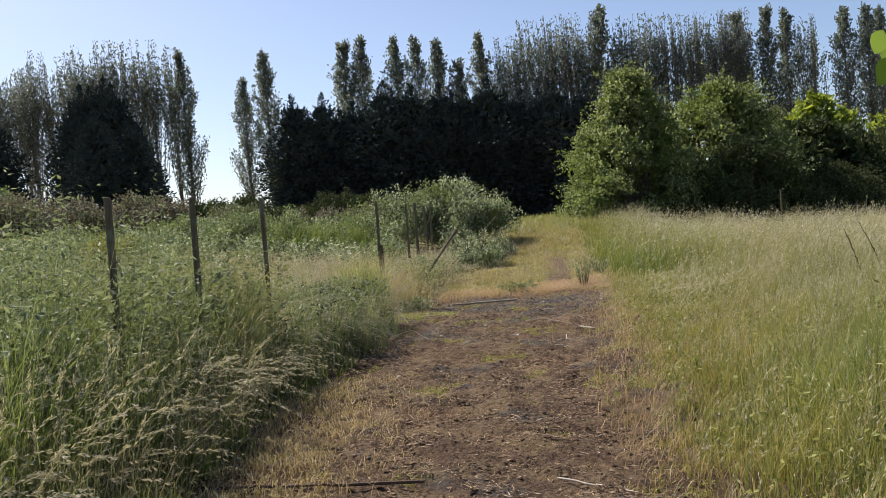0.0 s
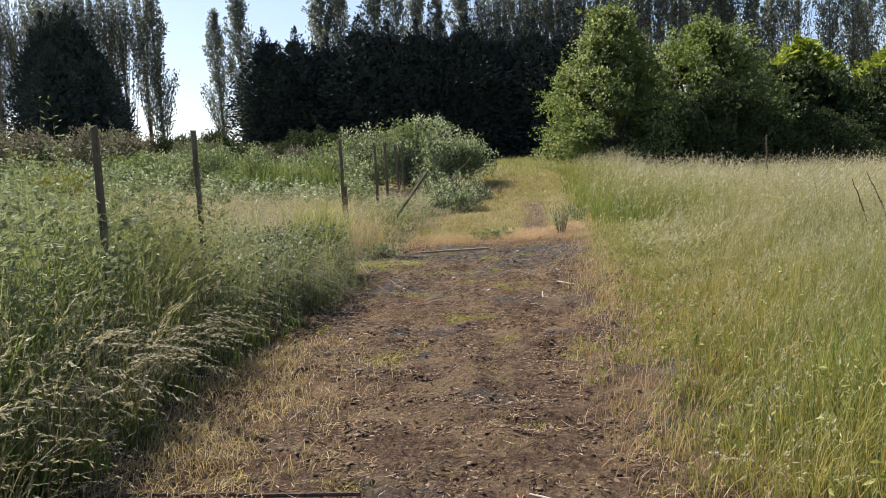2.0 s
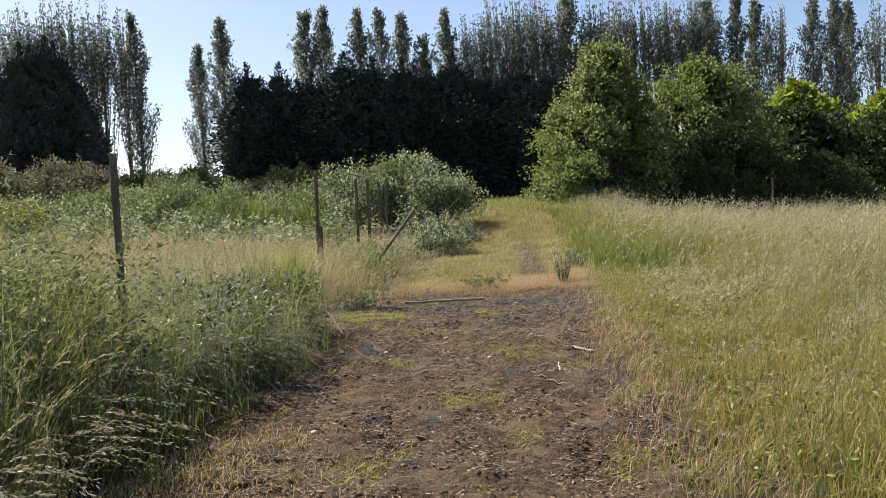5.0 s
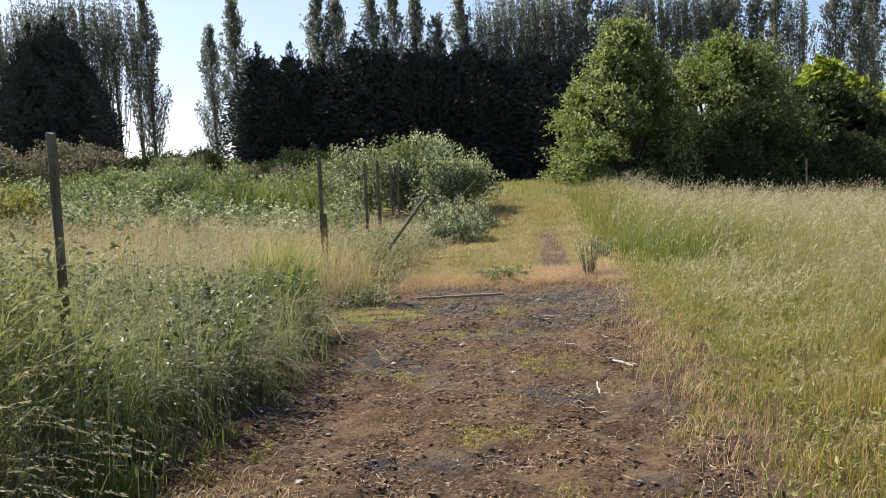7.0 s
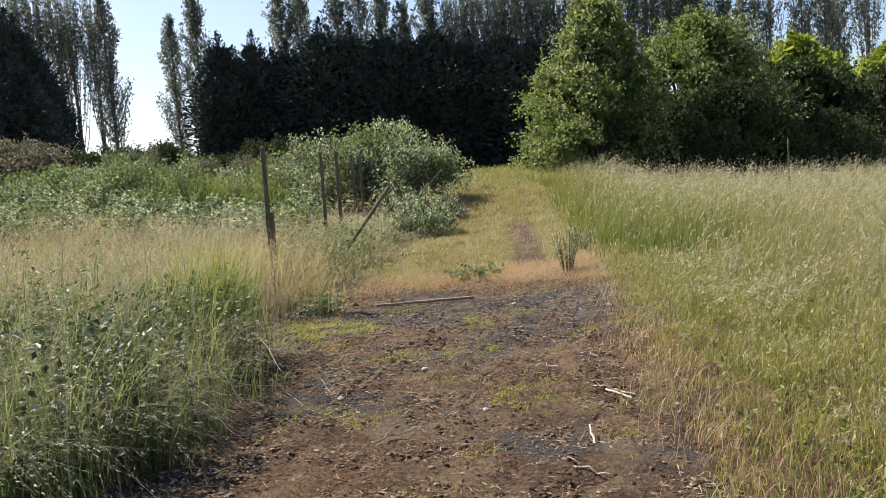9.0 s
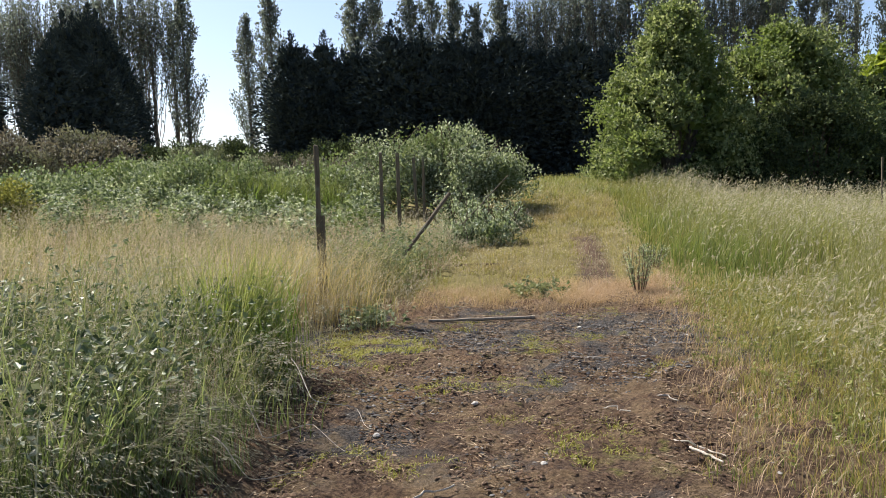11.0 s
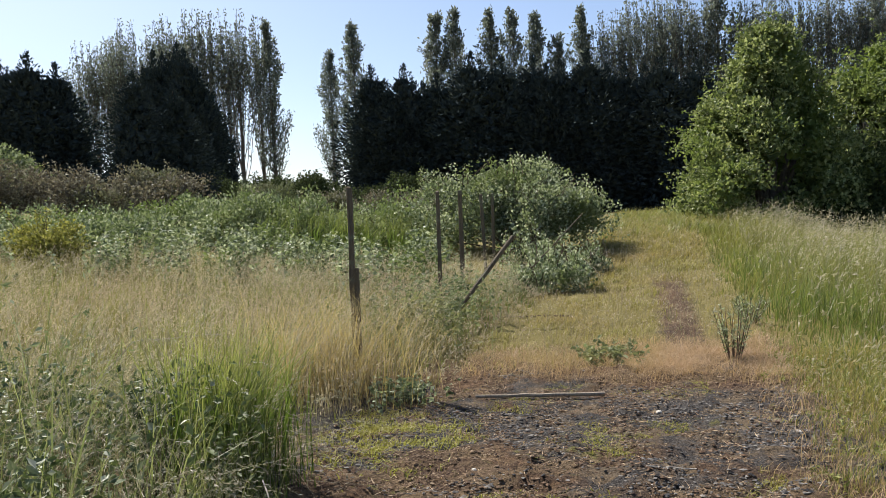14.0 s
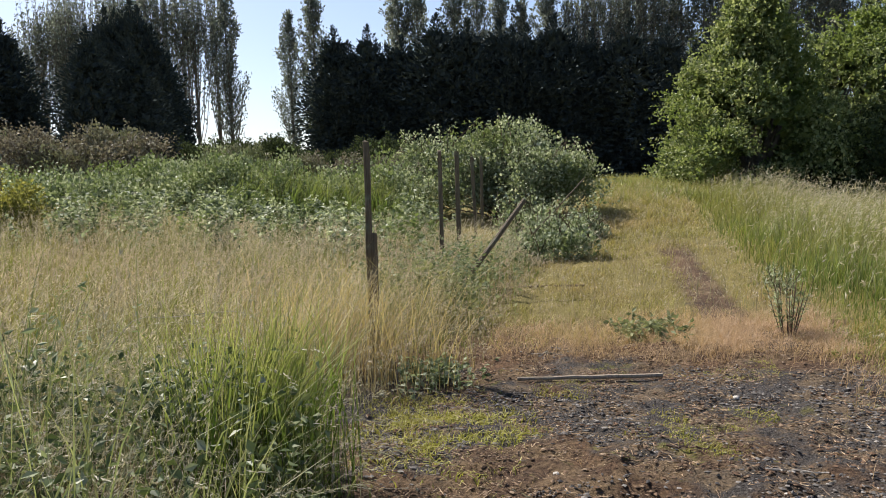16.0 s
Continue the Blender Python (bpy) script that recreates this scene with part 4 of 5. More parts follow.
panicles("seeding_grass", xy, field_height(*xy) * 1.10, 0.0055, M_pale, "pale seed heads across a meadow field", rs, (0.40, 0.03), 0.18, 3, 0.065)
xy = scatter(22000, 0.8, 3.4, -1, 15, lambda x, y: np.exp(-((right_depth(x, y) - 0.05) / 0.30) ** 2), rs)
sward("dry_grass", xy, 0.15, 0.004, M_pink, "short reddish dry grass along the track edge", "grass", rs, spread=0.38)
xy = scatter(52000, 0.9, 4.4, -1.0, 13.2, lambda x, y: in_field(x, y) * np.exp(-(np.clip(right_depth(x, y) - 0.5, 0, 9) / 0.9) ** 2) * (0.25 + 0.75 * smooth01(0.5 + field_of(x, y, 0.5, 46))), rs)
sward("yellow_grass", xy, field_height(*xy) * 0.95, 0.0042, M_ochre, "low yellow and ochre grass at the meadow edge", "grass", rs, wind=(0.12, 0.0), spread=0.34, curl=0.5)
xy = scatter(2600, 1.0, 4.0, 0.0, 13.0, lambda x, y: in_field(x, y) * np.exp(-((right_depth(x, y) - 0.7) / 0.8) ** 2) * clump(x, y, 47, 0.6), rs)
weeds("meadow_herbs", xy, field_height(*xy) * 0.8, 0.85, 8, 0.04, M_herb, "small yellow-green herbs in the meadow edge", rs, 0.4)
xy = scatter(6500, 1.3, 3.8, 12.8, 19, lambda x, y: np.exp(-((right_depth(x, y) - 1.2) / 0.6) ** 2 - ((y - 16.2) / 1.8) ** 2) * (0.3 + 0.7 * smooth01(0.5 + field_of(x, y, 0.8, 59))), rs)
sward("lush_grass", xy, 0.62, 0.0065, M_green, "lush green grass at the field corner", "grass", rs, spread=0.2)


xy = scatter(9000, 1.0, 12, -9, -0.8, in_field, rs)
sward("field_grass", xy, field_height(*xy) * 0.9, 0.014, M_field, "tall meadow grass behind the start of the walk", "grass", rs, FAR, (0.1, 0.0), 0.28)


def left_depth(x, y):
    return left_edge(y) - x


def left_grass_height(x, y):
    ridge = np.exp(-(((x + 1.35) / 0.75) ** 2) - (((y - 8.3) / 1.5) ** 2))
    low = 1.5 * smooth01((y - 4.6) / 1.2) * smooth01((9.2 - y) / 0.6) * smooth01((-x - 1.5) / 0.5)
    base = 0.16 + 0.84 * smooth01((left_depth(x, y) + 0.12) / 0.8) + 0.08 * smooth01((5.4 - y) / 0.8)
    tuft = np.clip(field_of(x, y, 0.55, 52), -1, 1)
    return (base * (1 - 0.10 * low) + 0.12 * ridge) * (1.08 + 0.14 * field_of(x, y, 1.3, 51) + 0.34 * tuft)


in_left = lambda x, y: smooth01((left_depth(x, y) + 0.15 + 0.2 * field_of(x, y, 0.7, 53)) / 0.35)
off_reed = lambda x, y: 1 - 0.9 * np.exp(-((x + 1.62) / 0.45) ** 2 - ((y - 8.4) / 0.75) ** 2)
verge = lambda x, y: in_left(x, y) * (1 - 0.75 * np.exp(-((x + 1.62) / 0.4) ** 2 - ((y - 8.4) / 0.6) ** 2)) * np.exp(-(np.clip(left_depth(x, y), 0, 9) / (1.5 + 0.8 * smooth01((y - 5) / 3))) ** 2)
xy = scatter(56000, -5.0, -0.6, -1.0, 9.4, lambda x, y: verge(x, y) * clump(x, y, 52, 0.55) * (0.65 + 0.35 * smooth01((y - 4.2) / 1.0)) * (1 - 0.6 * smooth01((y - 6.0) / 1.0)) * (1 - 0.72 * smooth01((y - 5.4) / 1.2) * smooth01((-x - 1.4) / 0.4)), rs)
sward("rank_grass", xy, left_grass_height(*xy) * 1.05, 0.0075, M_rank, "rank green grass along the track verge", "grass", rs, wind=(0.14, 0.03), spread=0.20, curl=0.45)
xy = scatter(14000, -3.0, -1.3, -0.6, 5.0, lambda x, y: in_left(x, y) * clump(x, y, 152, 0.5), rs)
sward("lush_grass", xy, left_grass_height(*xy) * 0.95, 0.009, M_green, "broad-bladed lush grass at the start of the verge", "grass", rs, wind=(0.12, 0.0), spread=0.22, curl=0.5)
xy = scatter(8000, -6.0, -0.6, -1.0, 9.6, lambda x, y: verge(x, y) * clump(x, y, 52, 0.55) * clump(x, y, 252, 0.9), rs)
panicles("drooping_grass", xy, left_grass_height(*xy) * 1.15, 0.003, M_droop, "drooping straw-coloured grass heads on the verge", rs, (0.28, -0.03), 0.24, 24, 0.023, 0.8)
xy = scatter(9000, -4.5, -1.2, 6.2, 9.2, lambda x, y: in_left(x, y) * clump(x, y, 154, 0.6) * smooth01((-x - 1.2) / 0.5) * np.clip(1.2 - 0.2 * left_depth(x, y), 0.2, 1), rs)
sward("dead_stalks", xy, 0.70, 0.0045, M_dead, "tangle of dead grey grass stalks on the verge", "grass", rs, spread=0.7)
xy = scatter(8000, -3.4, -0.9, 10.4, 12.6, lambda x, y: np.exp(-(((x + 1.9) / 0.65) ** 2) - (((y - 11.6) / 0.42) ** 2)) * (0.2 + 0.8 * smooth01(0.5 + field_of(x, y, 0.4, 158))), rs)
sward("pale_tuft", xy, 1.0 * (1 + 0.2 * field_of(*xy, 0.4, 158)), 0.005, M_tan, "fluffy pale straw tuft round a fence post", "grass", rs, spread=0.32)
xy = scatter(6000, -3.2, -1.2, -0.8, 4.6, lambda x, y: in_left(x, y) * np.exp(-((left_depth(x, y) - 0.30) / 0.35) ** 2) * smooth01(1.6 * field_of(x, y, 0.55, 57)), rs)
panicles("drooping_grass", xy, 1.05, 0.0035, M_pale, "long pale grass drooping over the track edge", rs, (0.36, -0.03), 0.18, 30, 0.024, 0.8)
clear = lambda x, y: 1 - 0.85 * np.exp(-(((x + 1.0) / 0.6) ** 2) - (((y - 10.3) / 0.9) ** 2))
xy = scatter(31000, -11, -0.4, 9.0, 19.5, lambda x, y: in_left(x, y) * np.clip(1.1 - 0.06 * left_depth(x, y), 0.3, 1) * clear(x, y) * (0.3 + 0.7 * smooth01(0.6 + field_of(x, y, 1.5, 55))), rs)
panicles("straw_grass", xy, (0.16 + 0.56 * smooth01(left_depth(*xy) / 0.9) + 0.46 * np.exp(-(((xy[0] + 1.75) / 0.6) ** 2) - (((xy[1] - 11.2) / 0.7) ** 2))) * (1 + 0.15 * field_of(*xy, 1.2, 56)), 0.0042, M_straw, "dry straw-coloured grass in a sunny clearing", rs, (0.22, 0.0), 0.24, 7, 0.030)
xy = scatter(30000, -11, -0.4, 9.0, 19.5, lambda x, y: in_left(x, y) * clear(x, y) * (0.2 + 0.8 * smooth01(0.3 + field_of(x, y, 1.1, 155))), rs)
sward("rank_grass", xy, 0.14 + 0.38 * smooth01(left_depth(*xy) / 0.9), 0.009, M_field, "green grass under dry straw stalks", "grass", rs, FAR, spread=0.30)
xy = scatter(27000, -2.9, -0.6, 7.2, 10.2, lambda x, y: np.exp(-(((x + 1.66) / 0.19) ** 2) - (((y - 8.85) / 0.34) ** 2)), rs)
sward("reed_clump", xy, 1.08, 0.0085, M_reed, "upright clump of bright green reedy grass", "grass", rs, wind=(0.05, 0.0), spread=0.13)
xy = scatter(3600, -7.6, -3.2, 22.2, 23.2, lambda x, y: np.exp(-((x + 5.2) / 1.5) ** 2) * smooth01(0.7 + field_of(x, y, 0.8, 69)), rs)
sward("rank_grass", xy, 1.15, 0.016, M_green, "bright green grass growing up through brambles", "grass", rs, FAR, spread=0.2)
in_path = lambda x, y: ((left_depth(x, y) < 0.1) & (right_depth(x, y) < 0.1)) * 1.0
xy = scatter(70000, -1, 4.2, 12.6, 34, lambda x, y: in_path(x, y) * (0.25 + 0.75 * smooth01(0.5 + field_of(x, y, 1.4, 58))) * (1 - 0.85 * np.exp(-((y - 12.95) / 0.6) ** 2) * smooth01((x - 0.1) / 0.7)) * (1 - 0.97 * np.exp(-((x - 0.05 * y - 0.75) / 0.34) ** 2 - ((y - 16) / 4.0) ** 4)), rs)
sward("short_grass", xy, 0.12 + 0.05 * field_of(*xy, 0.9, 60) + 0.16 * smooth01((xy[1] - 18) / 9), 0.008 + 0.010 * smooth01((xy[1] - 15) / 10), M_short, "short yellow-green grass growing over the track", "grass", rs, FAR, spread=0.6)
xy = scatter(9000, 0.6, 4.6, 26, 36, lambda x, y: (left_depth(x, y) < 0.3) * (0.3 + 0.7 * smooth01(field_of(x, y, 1.3, 64) + 0.4)), rs)
sward("long_grass", xy, 0.42, 0.02, M_field, "longer green grass at the far end of the track", "grass", rs, FAR, spread=0.35)
xy = scatter(9000, -0.6, 3.4, 13.5, 30, lambda x, y: in_path(x, y) * (0.2 + 0.8 * smooth01(field_of(x, y, 1.1, 62))), rs)
panicles("straw_grass", xy, 0.34, 0.004, M_straw, "thin straw stalks growing over the track", rs, (0.1, 0.0), 0.35, 3, 0.035)
xy = scatter(80000, -0.9, 2.8, 11.9, 14.8, lambda x, y: in_path(x, y) * np.exp(-((y - 12.95 - 0.25 * field_of(x, y, 1.0, 63)) / 0.6) ** 2) * (0.25 + 0.75 * smooth01((x - 0.1) / 0.7)), rs)
sward("dry_grass", xy, 0.17, 0.003, M_pink, "reddish dry grass across the track", "grass", rs, FAR, spread=0.7)
moss_at = lambda x, y: in_path(x, y) * smooth01(1.8 * field_of(x, y, 0.9, 61) - 0.75 + 0.9 * np.exp(-((x - 0.40) / 0.28) ** 2) * smooth01((y - 2) / 4))
xy = scatter(110000, -1.6, 1.9, -1, 12.5, moss_at, rs)
sward("moss_tufts", xy, 0.045, 0.0065, M_lime, "low yellow-green moss and grass tufts on soil", "grass", rs, FAR, spread=0.9)
xy = scatter(40000, -1.6, 2.0, -1, 12.6, lambda x, y: in_path(x, y) * smooth01(1.3 * field_of(x, y, 0.5, 66) + 0.6 * field_of(x, y, 2.0, 67) - 0.15), rs)
sward("dry_tufts", xy, 0.03, 0.004, M_pink, "thin brown dry grass tufts on the soil", "grass", rs, FAR, spread=1.1)
xy = scatter(36000, -1.8, -0.1, -1, 6.5, lambda x, y: in_path(x, y) * np.exp(-((left_depth(x, y) + 0.15) / 0.6) ** 2) * smooth01((5.4 - y) / 1.2) * (0.35 + 0.65 * smooth01(0.6 + field_of(x, y, 0.6, 164))), rs)
sward("dry_grass", xy, 0.11, 0.0045, M_tan, "short reddish dry grass along the track edge", "grass", rs, FAR, spread=0.6)
xy = scatter(17000, -1.6, -0.4, 9.0, 11.5, lambda x, y: np.exp(-(((x + 1.05) / 0.40) ** 2) - (((y - 10.3) / 0.65) ** 2)) * (0.3 + 0.7 * smooth01(0.5 + field_of(x, y, 0.5, 68))), rs)
sward("moss_tufts", xy, 0.07, 0.009, M_lime, "patch of yellow-green low plants on soil", "grass", rs, FAR, spread=0.8)


def tussock(x, y, count, length, spread, label, r):
    """Old grass that has fallen outward from its root, like combed hair."""
    a = r.random(count) * 6.283
    o = r.random(count) ** 0.5 * spread
    px, py = x + np.cos(a) * o, y + np.sin(a) * o
    p = np.stack([px, py, height(px, py) - 0.02], -1)
    lean = np.stack([np.cos(a), np.sin(a)], -1) * r.uniform(0.1, 0.8, (count, 1)) + r.normal(0, 0.3, (count, 2)) + [0.35, -0.15]
    v, f, uv = blades(p, length * r.uniform(0.7, 1.1, count), np.full(count, 0.0042), lean, (0.8, 1.0, 0.9, 0.7, 0.0), r, 0.75)
    return tagged(link_mesh("grass_tussock", v, f, M_droop, uv=uv), label, "grass", kind="stuff")


xy = scatter(3000, -4.2, -1.3, 5.2, 9.4, lambda x, y: in_left(x, y) * clump(x, y, 253, 0.7) * off_reed(x, y), rs)
panicles("drooping_grass", xy, 1.0, 0.003, M_droop, "arching pale grass plumes over brambles", rs, (0.34, -0.02), 0.3, 24, 0.022, 0.8)
xy = scatter(9000, -2.6, -1.1, -1.0, 4.6, lambda x, y: in_left(x, y) * np.exp(-(np.clip(left_depth(x, y) - 0.2, 0, 9) / 0.45) ** 2) * clump(x, y, 254, 0.4), rs)
sward("dead_stalks", xy, 0.62, 0.004, M_dead, "brown dry stalks at the foot of verge grass", "grass", rs, wind=(0.2, -0.05), spread=0.35)
xy = scatter(9000, -13, -1.2, -9, -0.6, lambda x, y: in_left(x, y) * clump(x, y, 255, 0.8), rs)
sward("rank_grass", xy, 1.0, 0.014, M_rank, "rank grass behind the start of the walk", "grass", rs, FAR, (0.14, 0.0), 0.28)
tussock(-2.3, 6.4, 1500, 0.75, 0.4, "fallen tussock of pale dry grass on the verge", rs)
tussock(-1.9, 7.0, 1100, 0.7, 0.4, "fallen tussock of pale dry grass on the verge", rs)


# ---- leafy weeds ----
def nettle_height(x, y):
    near = smooth01((y - 4.2) / 3.2) * smooth01((x + 5.5) / 2.0)
    return (0.86 + 0.42 * smooth01((left_depth(x, y) - 0.1) / 0.9)) * (1 - 0.22 * near) + 0.10 * waves(np.stack([x, y], -1), 1.6, 71) + 0.22 * waves(np.stack([x, y], -1), 0.7, 156) + 0.20 * smooth01((5.6 - y) / 0.8)


xy = scatter(15500, -13, -1.5, -0.5, 9.6, lambda x, y: clump(x, y, 156, 0.7) * (left_depth(x, y) > 0.38 + 0.3 * waves(np.stack([x, y], -1), 1.1, 73)) * np.clip(1.2 - 0.07 * left_depth(x, y), 0.35, 1) * (1 - 0.92 * smooth01((y - 5) / 1.5) * smooth01((x + 4.8) / 1.5)), rs)
weeds("nettles", xy, nettle_height(*xy) * rs.uniform(0.75, 1.12, len(xy[0])), 0.85, 17, 0.050, M_nettle, "dense grey-green nettles and tall weeds", rs, 0.36)
xy = scatter(1300, -3.0, -1.75, 1.8, 5.5, lambda x, y: clump(x, y, 159, 0.6), rs)
weeds("nettles", xy, 1.10, 0.75, 22, 0.050, M_nettle, "tall nettles crowding the fence posts", rs, 0.40)
xy = scatter(5200, -4.6, -1.2, 4.5, 9.4, lambda x, y: off_reed(x, y) * (left_depth(x, y) > 0.12) * (0.2 + 0.8 * smooth01(waves(np.stack([x, y], -1), 1.4, 74))), rs)
weeds("verge_brambles", xy, 0.62 + 0.12 * np.exp(-((xy[0] + 1.4) / 0.5) ** 2), 0.9, 16, 0.047, M_verge, "pale-leaved brambles tangled in verge grass", rs, 0.58)
xy = scatter(3000, -14, -2.0, 16.5, 21.5, lambda x, y: smooth01((y - 16.5 + 0.5 * waves(np.stack([x, y], -1), 2, 72)) / 2) * clump(x, y, 256, 1.3) * (((x + 9.6) / 1.1) ** 2 + ((y - 18.0) / 1.6) ** 2 > 1), rs)
weeds("bramble_shoots", xy, 0.66 + 0.22 * field_of(*xy, 1.3, 256), 0.75, 20, 0.078, M_bramble_glint, "low brambles with pale leaves beyond the straw", rs, 0.7)
xy = scatter(330, -1.7, -0.7, 10.8, 12.0, lambda x, y: np.exp(-(((x + 1.2) / 0.25) ** 2) - (((y - 11.4) / 0.25) ** 2)), rs)
weeds("verge_brambles", xy, 0.22, 0.9, 9, 0.05, M_bramble_glint, "small dusty bramble patch by the pole", rs, 0.7)
xy = scatter(300, 0.1, 1.1, 12.5, 13.6, lambda x, y: np.exp(-(((x - 0.6) / 0.22) ** 2) - (((y - 13.0) / 0.3) ** 2)), rs)
weeds("track_weeds", xy, 0.14, 0.9, 9, 0.06, M_nettle, "low green weeds growing in the track", rs)
xy = scatter(1400, -3.0, -0.6, 12.8, 17.5, lambda x, y: np.exp(-(((x + 1.6) / 0.6) ** 2) - (((y - 15) / 1.6) ** 2)), rs)
weeds("verge_weeds", xy, 0.62, 0.8, 12, 0.055, M_nettle, "grey-green weeds round the old fence", rs)


def ragwort(x, y, h, seed):
    """A bushy herb: bare reddish stems with narrow leaves above."""
    r = np.random.default_rng(seed)
    plant = new("bushy_herb")
    plant.matrix_basis = spot(x, y)
    lp, ld = [], []
    for k in range(17):
        a, o = r.random() * 6.28, r.uniform(0.03, 0.22)
        s = np.linspace(0, 1, 5)[:, None]
        tip = np.array([math.cos(a) * o, math.sin(a) * o, h * r.uniform(0.7, 1.0)])
        pts = np.array([math.cos(a), math.sin(a), 0]) * 0.04 + tip * s
        v, f = tube(pts, np.linspace(0.006, 0.002, 5), 5)
        link_mesh("stem", v, [f], M_twig, plant)
        q = pts[0] + (pts[-1] - pts[0]) * r.uniform(0.3, 1, (26, 1))
        lp.append(q)
        ld.append(unit(r.normal(0, 0.6, (26, 3)) + [math.cos(a) * 0.4, math.sin(a) * 0.4, 0.7]))
    v, f = leaf_quads(np.concatenate(lp), np.concatenate(ld), 0.055, 0.012, r)
    link_mesh("leaves", v, [f], M_bramble_glint, plant)
    return tagged(plant, "bushy grey-green herb with bare reddish stems", "plant")


ragwort(1.75, 12.85, 0.62, 81)
ragwort(2.3, 15.2, 0.4, 82)


def sapling():
    """A young tree beside the start of the walk, whose twig hangs over the verge."""
    r = np.random.default_rng(83)
    tree = new("sapling")
    tree.matrix_basis = Matrix.Translation((1.97, -1.5, float(height(1.92, -1.5)) - 0.10))
    stem = np.array([(0, 0, 0), (0.02, 0, 0.9), (-0.1, 0.03, 1.6), (-0.45, 0.08, 1.85), (-0.86, 0.12, 1.76), (-1.10, 0.15, 1.64)])
    v, f = tube(stem, [0.02, 0.016, 0.011, 0.007, 0.004, 0.002], 7)
    link_mesh("stem", v, [f], M_twig, tree)
    t = np.concatenate([np.linspace(0.45, 0.9, 26), np.linspace(0.9, 1.0, 34)])
    k = np.linspace(0, 1, 6)
    q = np.stack([np.interp(t, k, stem[:, i]) for i in range(3)], -1)
    q += r.normal(0, 0.025, q.shape)
    d = unit(r.normal(0, 0.45, (60, 3)) + [-0.25, 0, -0.8])
    ring = np.array([(0, 0), (0.16, 0.30), (0.38, 0.48), (0.62, 0.42), (0.84, 0.2), (1, 0), (0.84, -0.2), (0.62, -0.42), (0.38, -0.48), (0.16, -0.30)])
    side = unit(np.cross(d, r.normal(0, 1, (60, 3)) + [0.2, 1.5, 0]))
    up = np.cross(side, d)
    k = r.uniform(0.03, 0.055, (60, 1, 1))
    v = q[:, None] + k * (d[:, None] * ring[None, :, :1] + side[:, None] * ring[None, :, 1:] * 0.85 + up[:, None] * (0.12 * np.sin(ring[None, :, :1] * 3.1) - 0.5 * np.abs(ring[None, :, 1:]) ** 2))
    spine = np.array([(0, 1, 9, 9), (1, 2, 8, 9), (2, 3, 7, 8), (3, 4, 6, 7)])[1:]
    tri = np.array([(0, 1, 9), (4, 5, 6)])
    i = np.arange(60)[:, None, None] * 10
    link_mesh("leaves", v.reshape(-1, 3), [(i + spine[None]).reshape(-1, 4), (i + tri[None]).reshape(-1, 3)], M_young, tree, smooth=True)
    return tagged(tree, "thin sapling with a leafy twig arching over the verge", "sapling")


def dock(x, y, h, lean, seed):
    """A tall dock stalk with rusty seeds packed along its upper half."""
    r = np.random.default_rng(seed)
    plant = new("dock_stalk")
    plant.matrix_basis = spot(x, y)
    k = np.linspace(0, 1, 7)[:, None]
    pts = np.array([lean, 0, 0]) * k ** 2 + np.array([0, 0, h]) * k
    v, f = tube(pts, np.linspace(0.006, 0.002, 7), 5)
    link_mesh("stem", v, [f], M_twig, plant)
    t = np.linspace(0.66, 1.0, 30)[:, None]
    q = np.array([lean, 0, 0]) * t ** 2 + np.array([0, 0, h]) * t + r.normal(0, 0.004, (30, 3))
    v, f = tube(q, 0.008 * (1.15 - np.linspace(0, 1, 30)) * r.uniform(0.3, 1.2, 30), 7)
    link_mesh("seed_head", v + r.normal(0, 0.002, v.shape), [f], M_dock, plant)
    return tagged(plant, "tall rusty-brown dock stalk gone to seed in grass", "plant")


for k, (x, y, h, lean) in enumerate([(4.3, 7.0, 1.12, -0.22), (4.75, 7.5, 1.16, -0.3)]):
    dock(x, y, h, lean, 201 + k)

sapling()


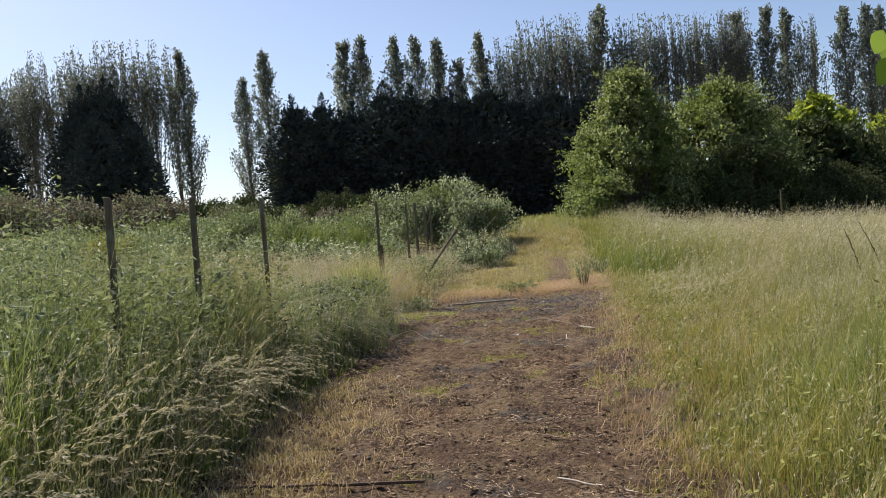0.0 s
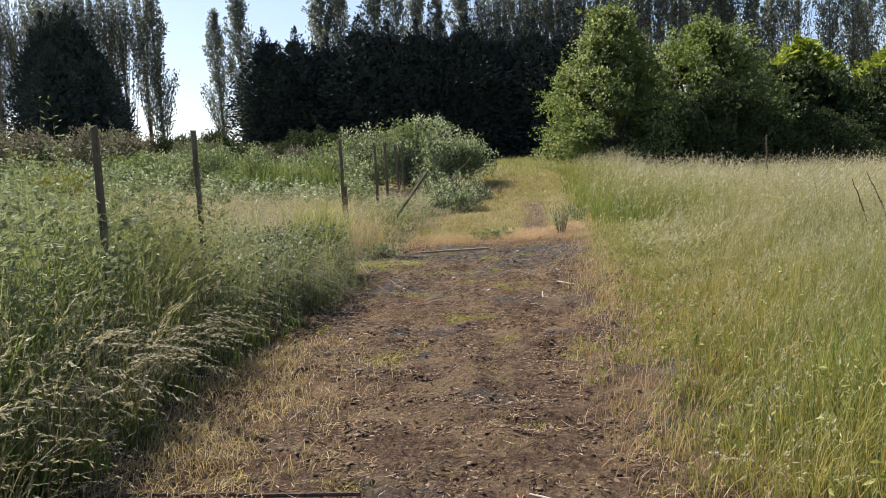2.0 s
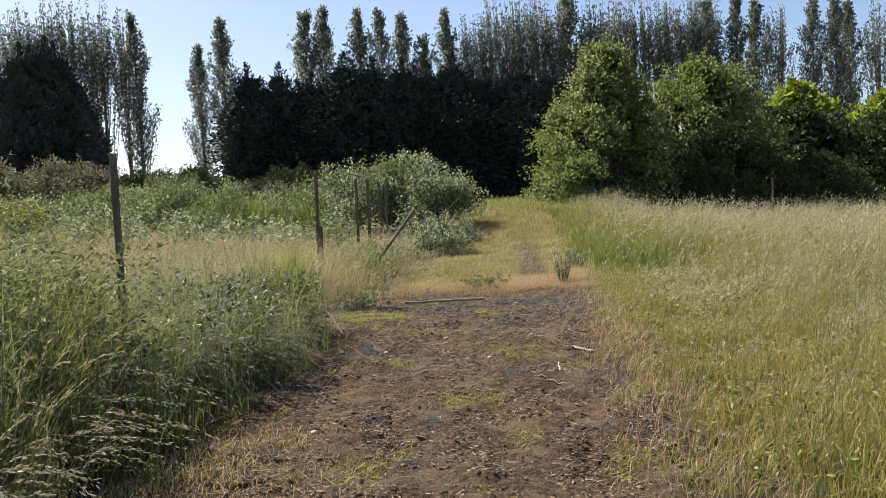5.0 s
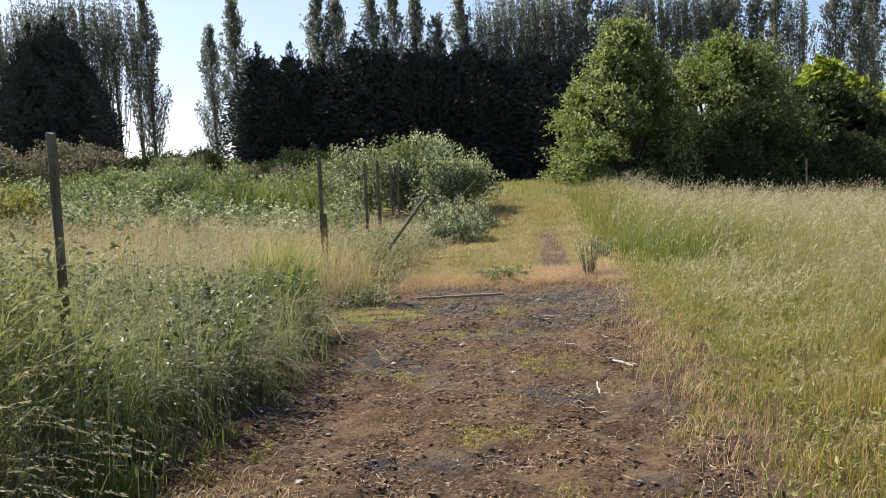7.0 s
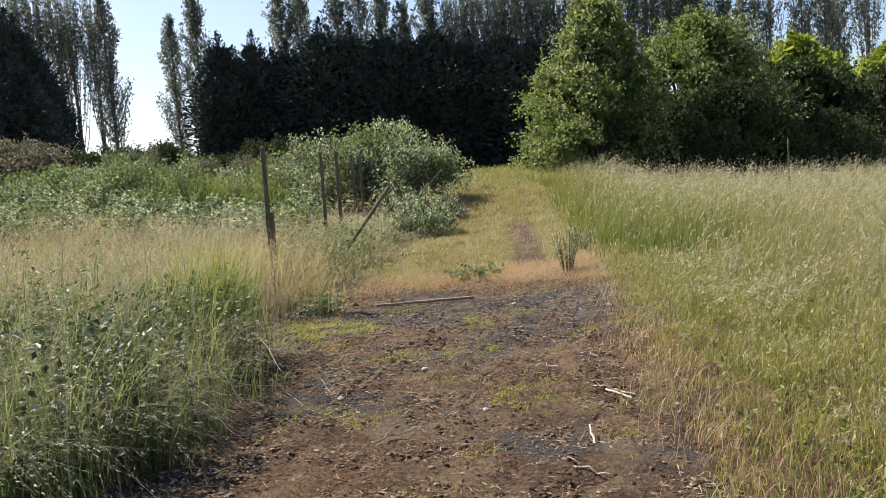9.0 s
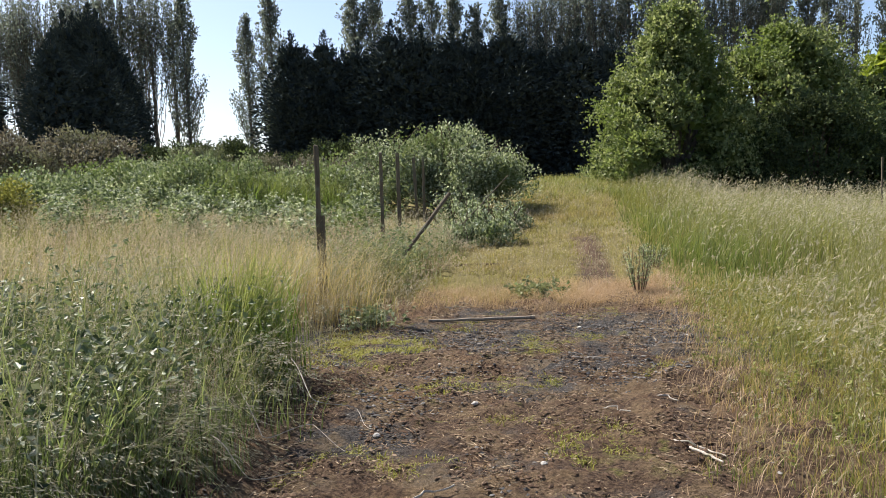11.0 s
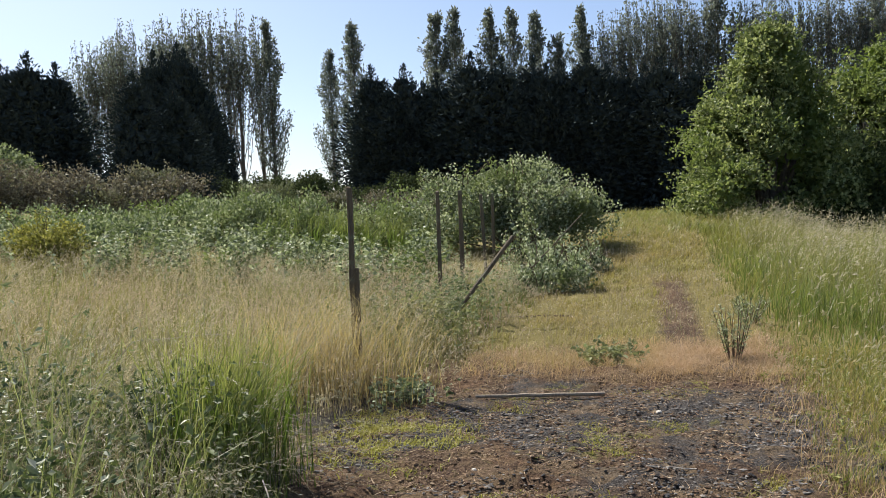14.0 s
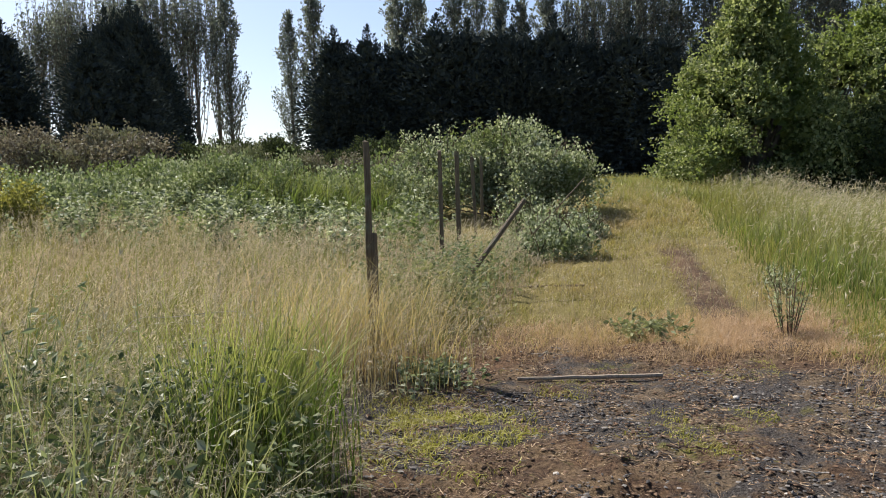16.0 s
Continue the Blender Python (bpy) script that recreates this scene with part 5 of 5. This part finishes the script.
# ---- litter on the soil ----
def chips(name, xy, size, mat, label, r):
    """Small angular clods and gravel, eight faces each."""
    x, y = xy
    n = len(x)
    s = size * r.uniform(0.35, 1.5, n) ** 1.5
    c = np.stack([x, y, height(x, y) + relief(x, y) + s * 0.15], -1)
    o = np.array([(1.35, 0, 0), (0, 0.9, 0), (-1.35, 0, 0), (0, -0.9, 0), (0, 0, 0.5), (0, 0, -0.5)], float)
    a = r.random(n) * 6.28
    rot = np.stack([np.stack([np.cos(a), -np.sin(a), 0 * a], -1), np.stack([np.sin(a), np.cos(a), 0 * a], -1), np.stack([0 * a, 0 * a, 1 + 0 * a], -1)], 1)
    v = c[:, None] + s[:, None, None] * np.einsum("nij,kj->nki", rot, o) * r.uniform(0.5, 1.3, (n, 6, 1))
    tri = np.array([(0, 1, 4), (1, 2, 4), (2, 3, 4), (3, 0, 4), (1, 0, 5), (2, 1, 5), (3, 2, 5), (0, 3, 5)])
    f = (np.arange(n)[:, None, None] * 6 + tri[None]).reshape(-1, 3)
    return tagged(link_mesh(name, v.reshape(-1, 3), [f], mat), label, "gravel", kind="stuff")


on_track = lambda x, y: ((left_depth(x, y) < 0.05) & (right_depth(x, y) < 0.0)) * (0.12 + 0.88 * smooth01(0.35 + 1.3 * waves(np.stack([x, y], -1), 0.7, 91)))
xy = scatter(66000, -1.6, 2.0, -0.5, 12.6, on_track, rs)
chips("soil_clods", xy, 0.0095, M_clod, "dark clods and bark chips on the track", rs)
ruts = lambda x, y: ((left_depth(x, y) < 0.1) & (right_depth(x, y) < 0.0)) * smooth01(0.9 * field_of(x, y, 1.2, 92) + 1.1 * np.exp(-((y - 10.2) / 2.2) ** 2) - 0.55) * (1 - 0.8 * np.exp(-((x - 0.42) / 0.25) ** 2))
xy = scatter(70000, -1.5, 2.0, 0.5, 12.5, ruts, rs)
chips("grey_gravel", xy, 0.0095, M_gravel, "grey gravel pressed into the wheel ruts", rs)
x, y = scatter(75000, -1.6, 2.0, -0.5, 14, on_track, rs)
n = len(x)
a = rs.random(n) * 6.28
d = np.stack([np.cos(a), np.sin(a), rs.normal(0.05, 0.1, n)], -1)
v, f = leaf_quads(np.stack([x, y, height(x, y) + relief(x, y) + 0.008], -1), unit(d), rs.uniform(0.02, 0.09, n) * (0.3 + rs.random(n) ** 2), 0.0055, rs)
tagged(link_mesh("straw_litter", v, [f], M_litter), "scattered dead straw and chips on the soil", "litter", kind="stuff")
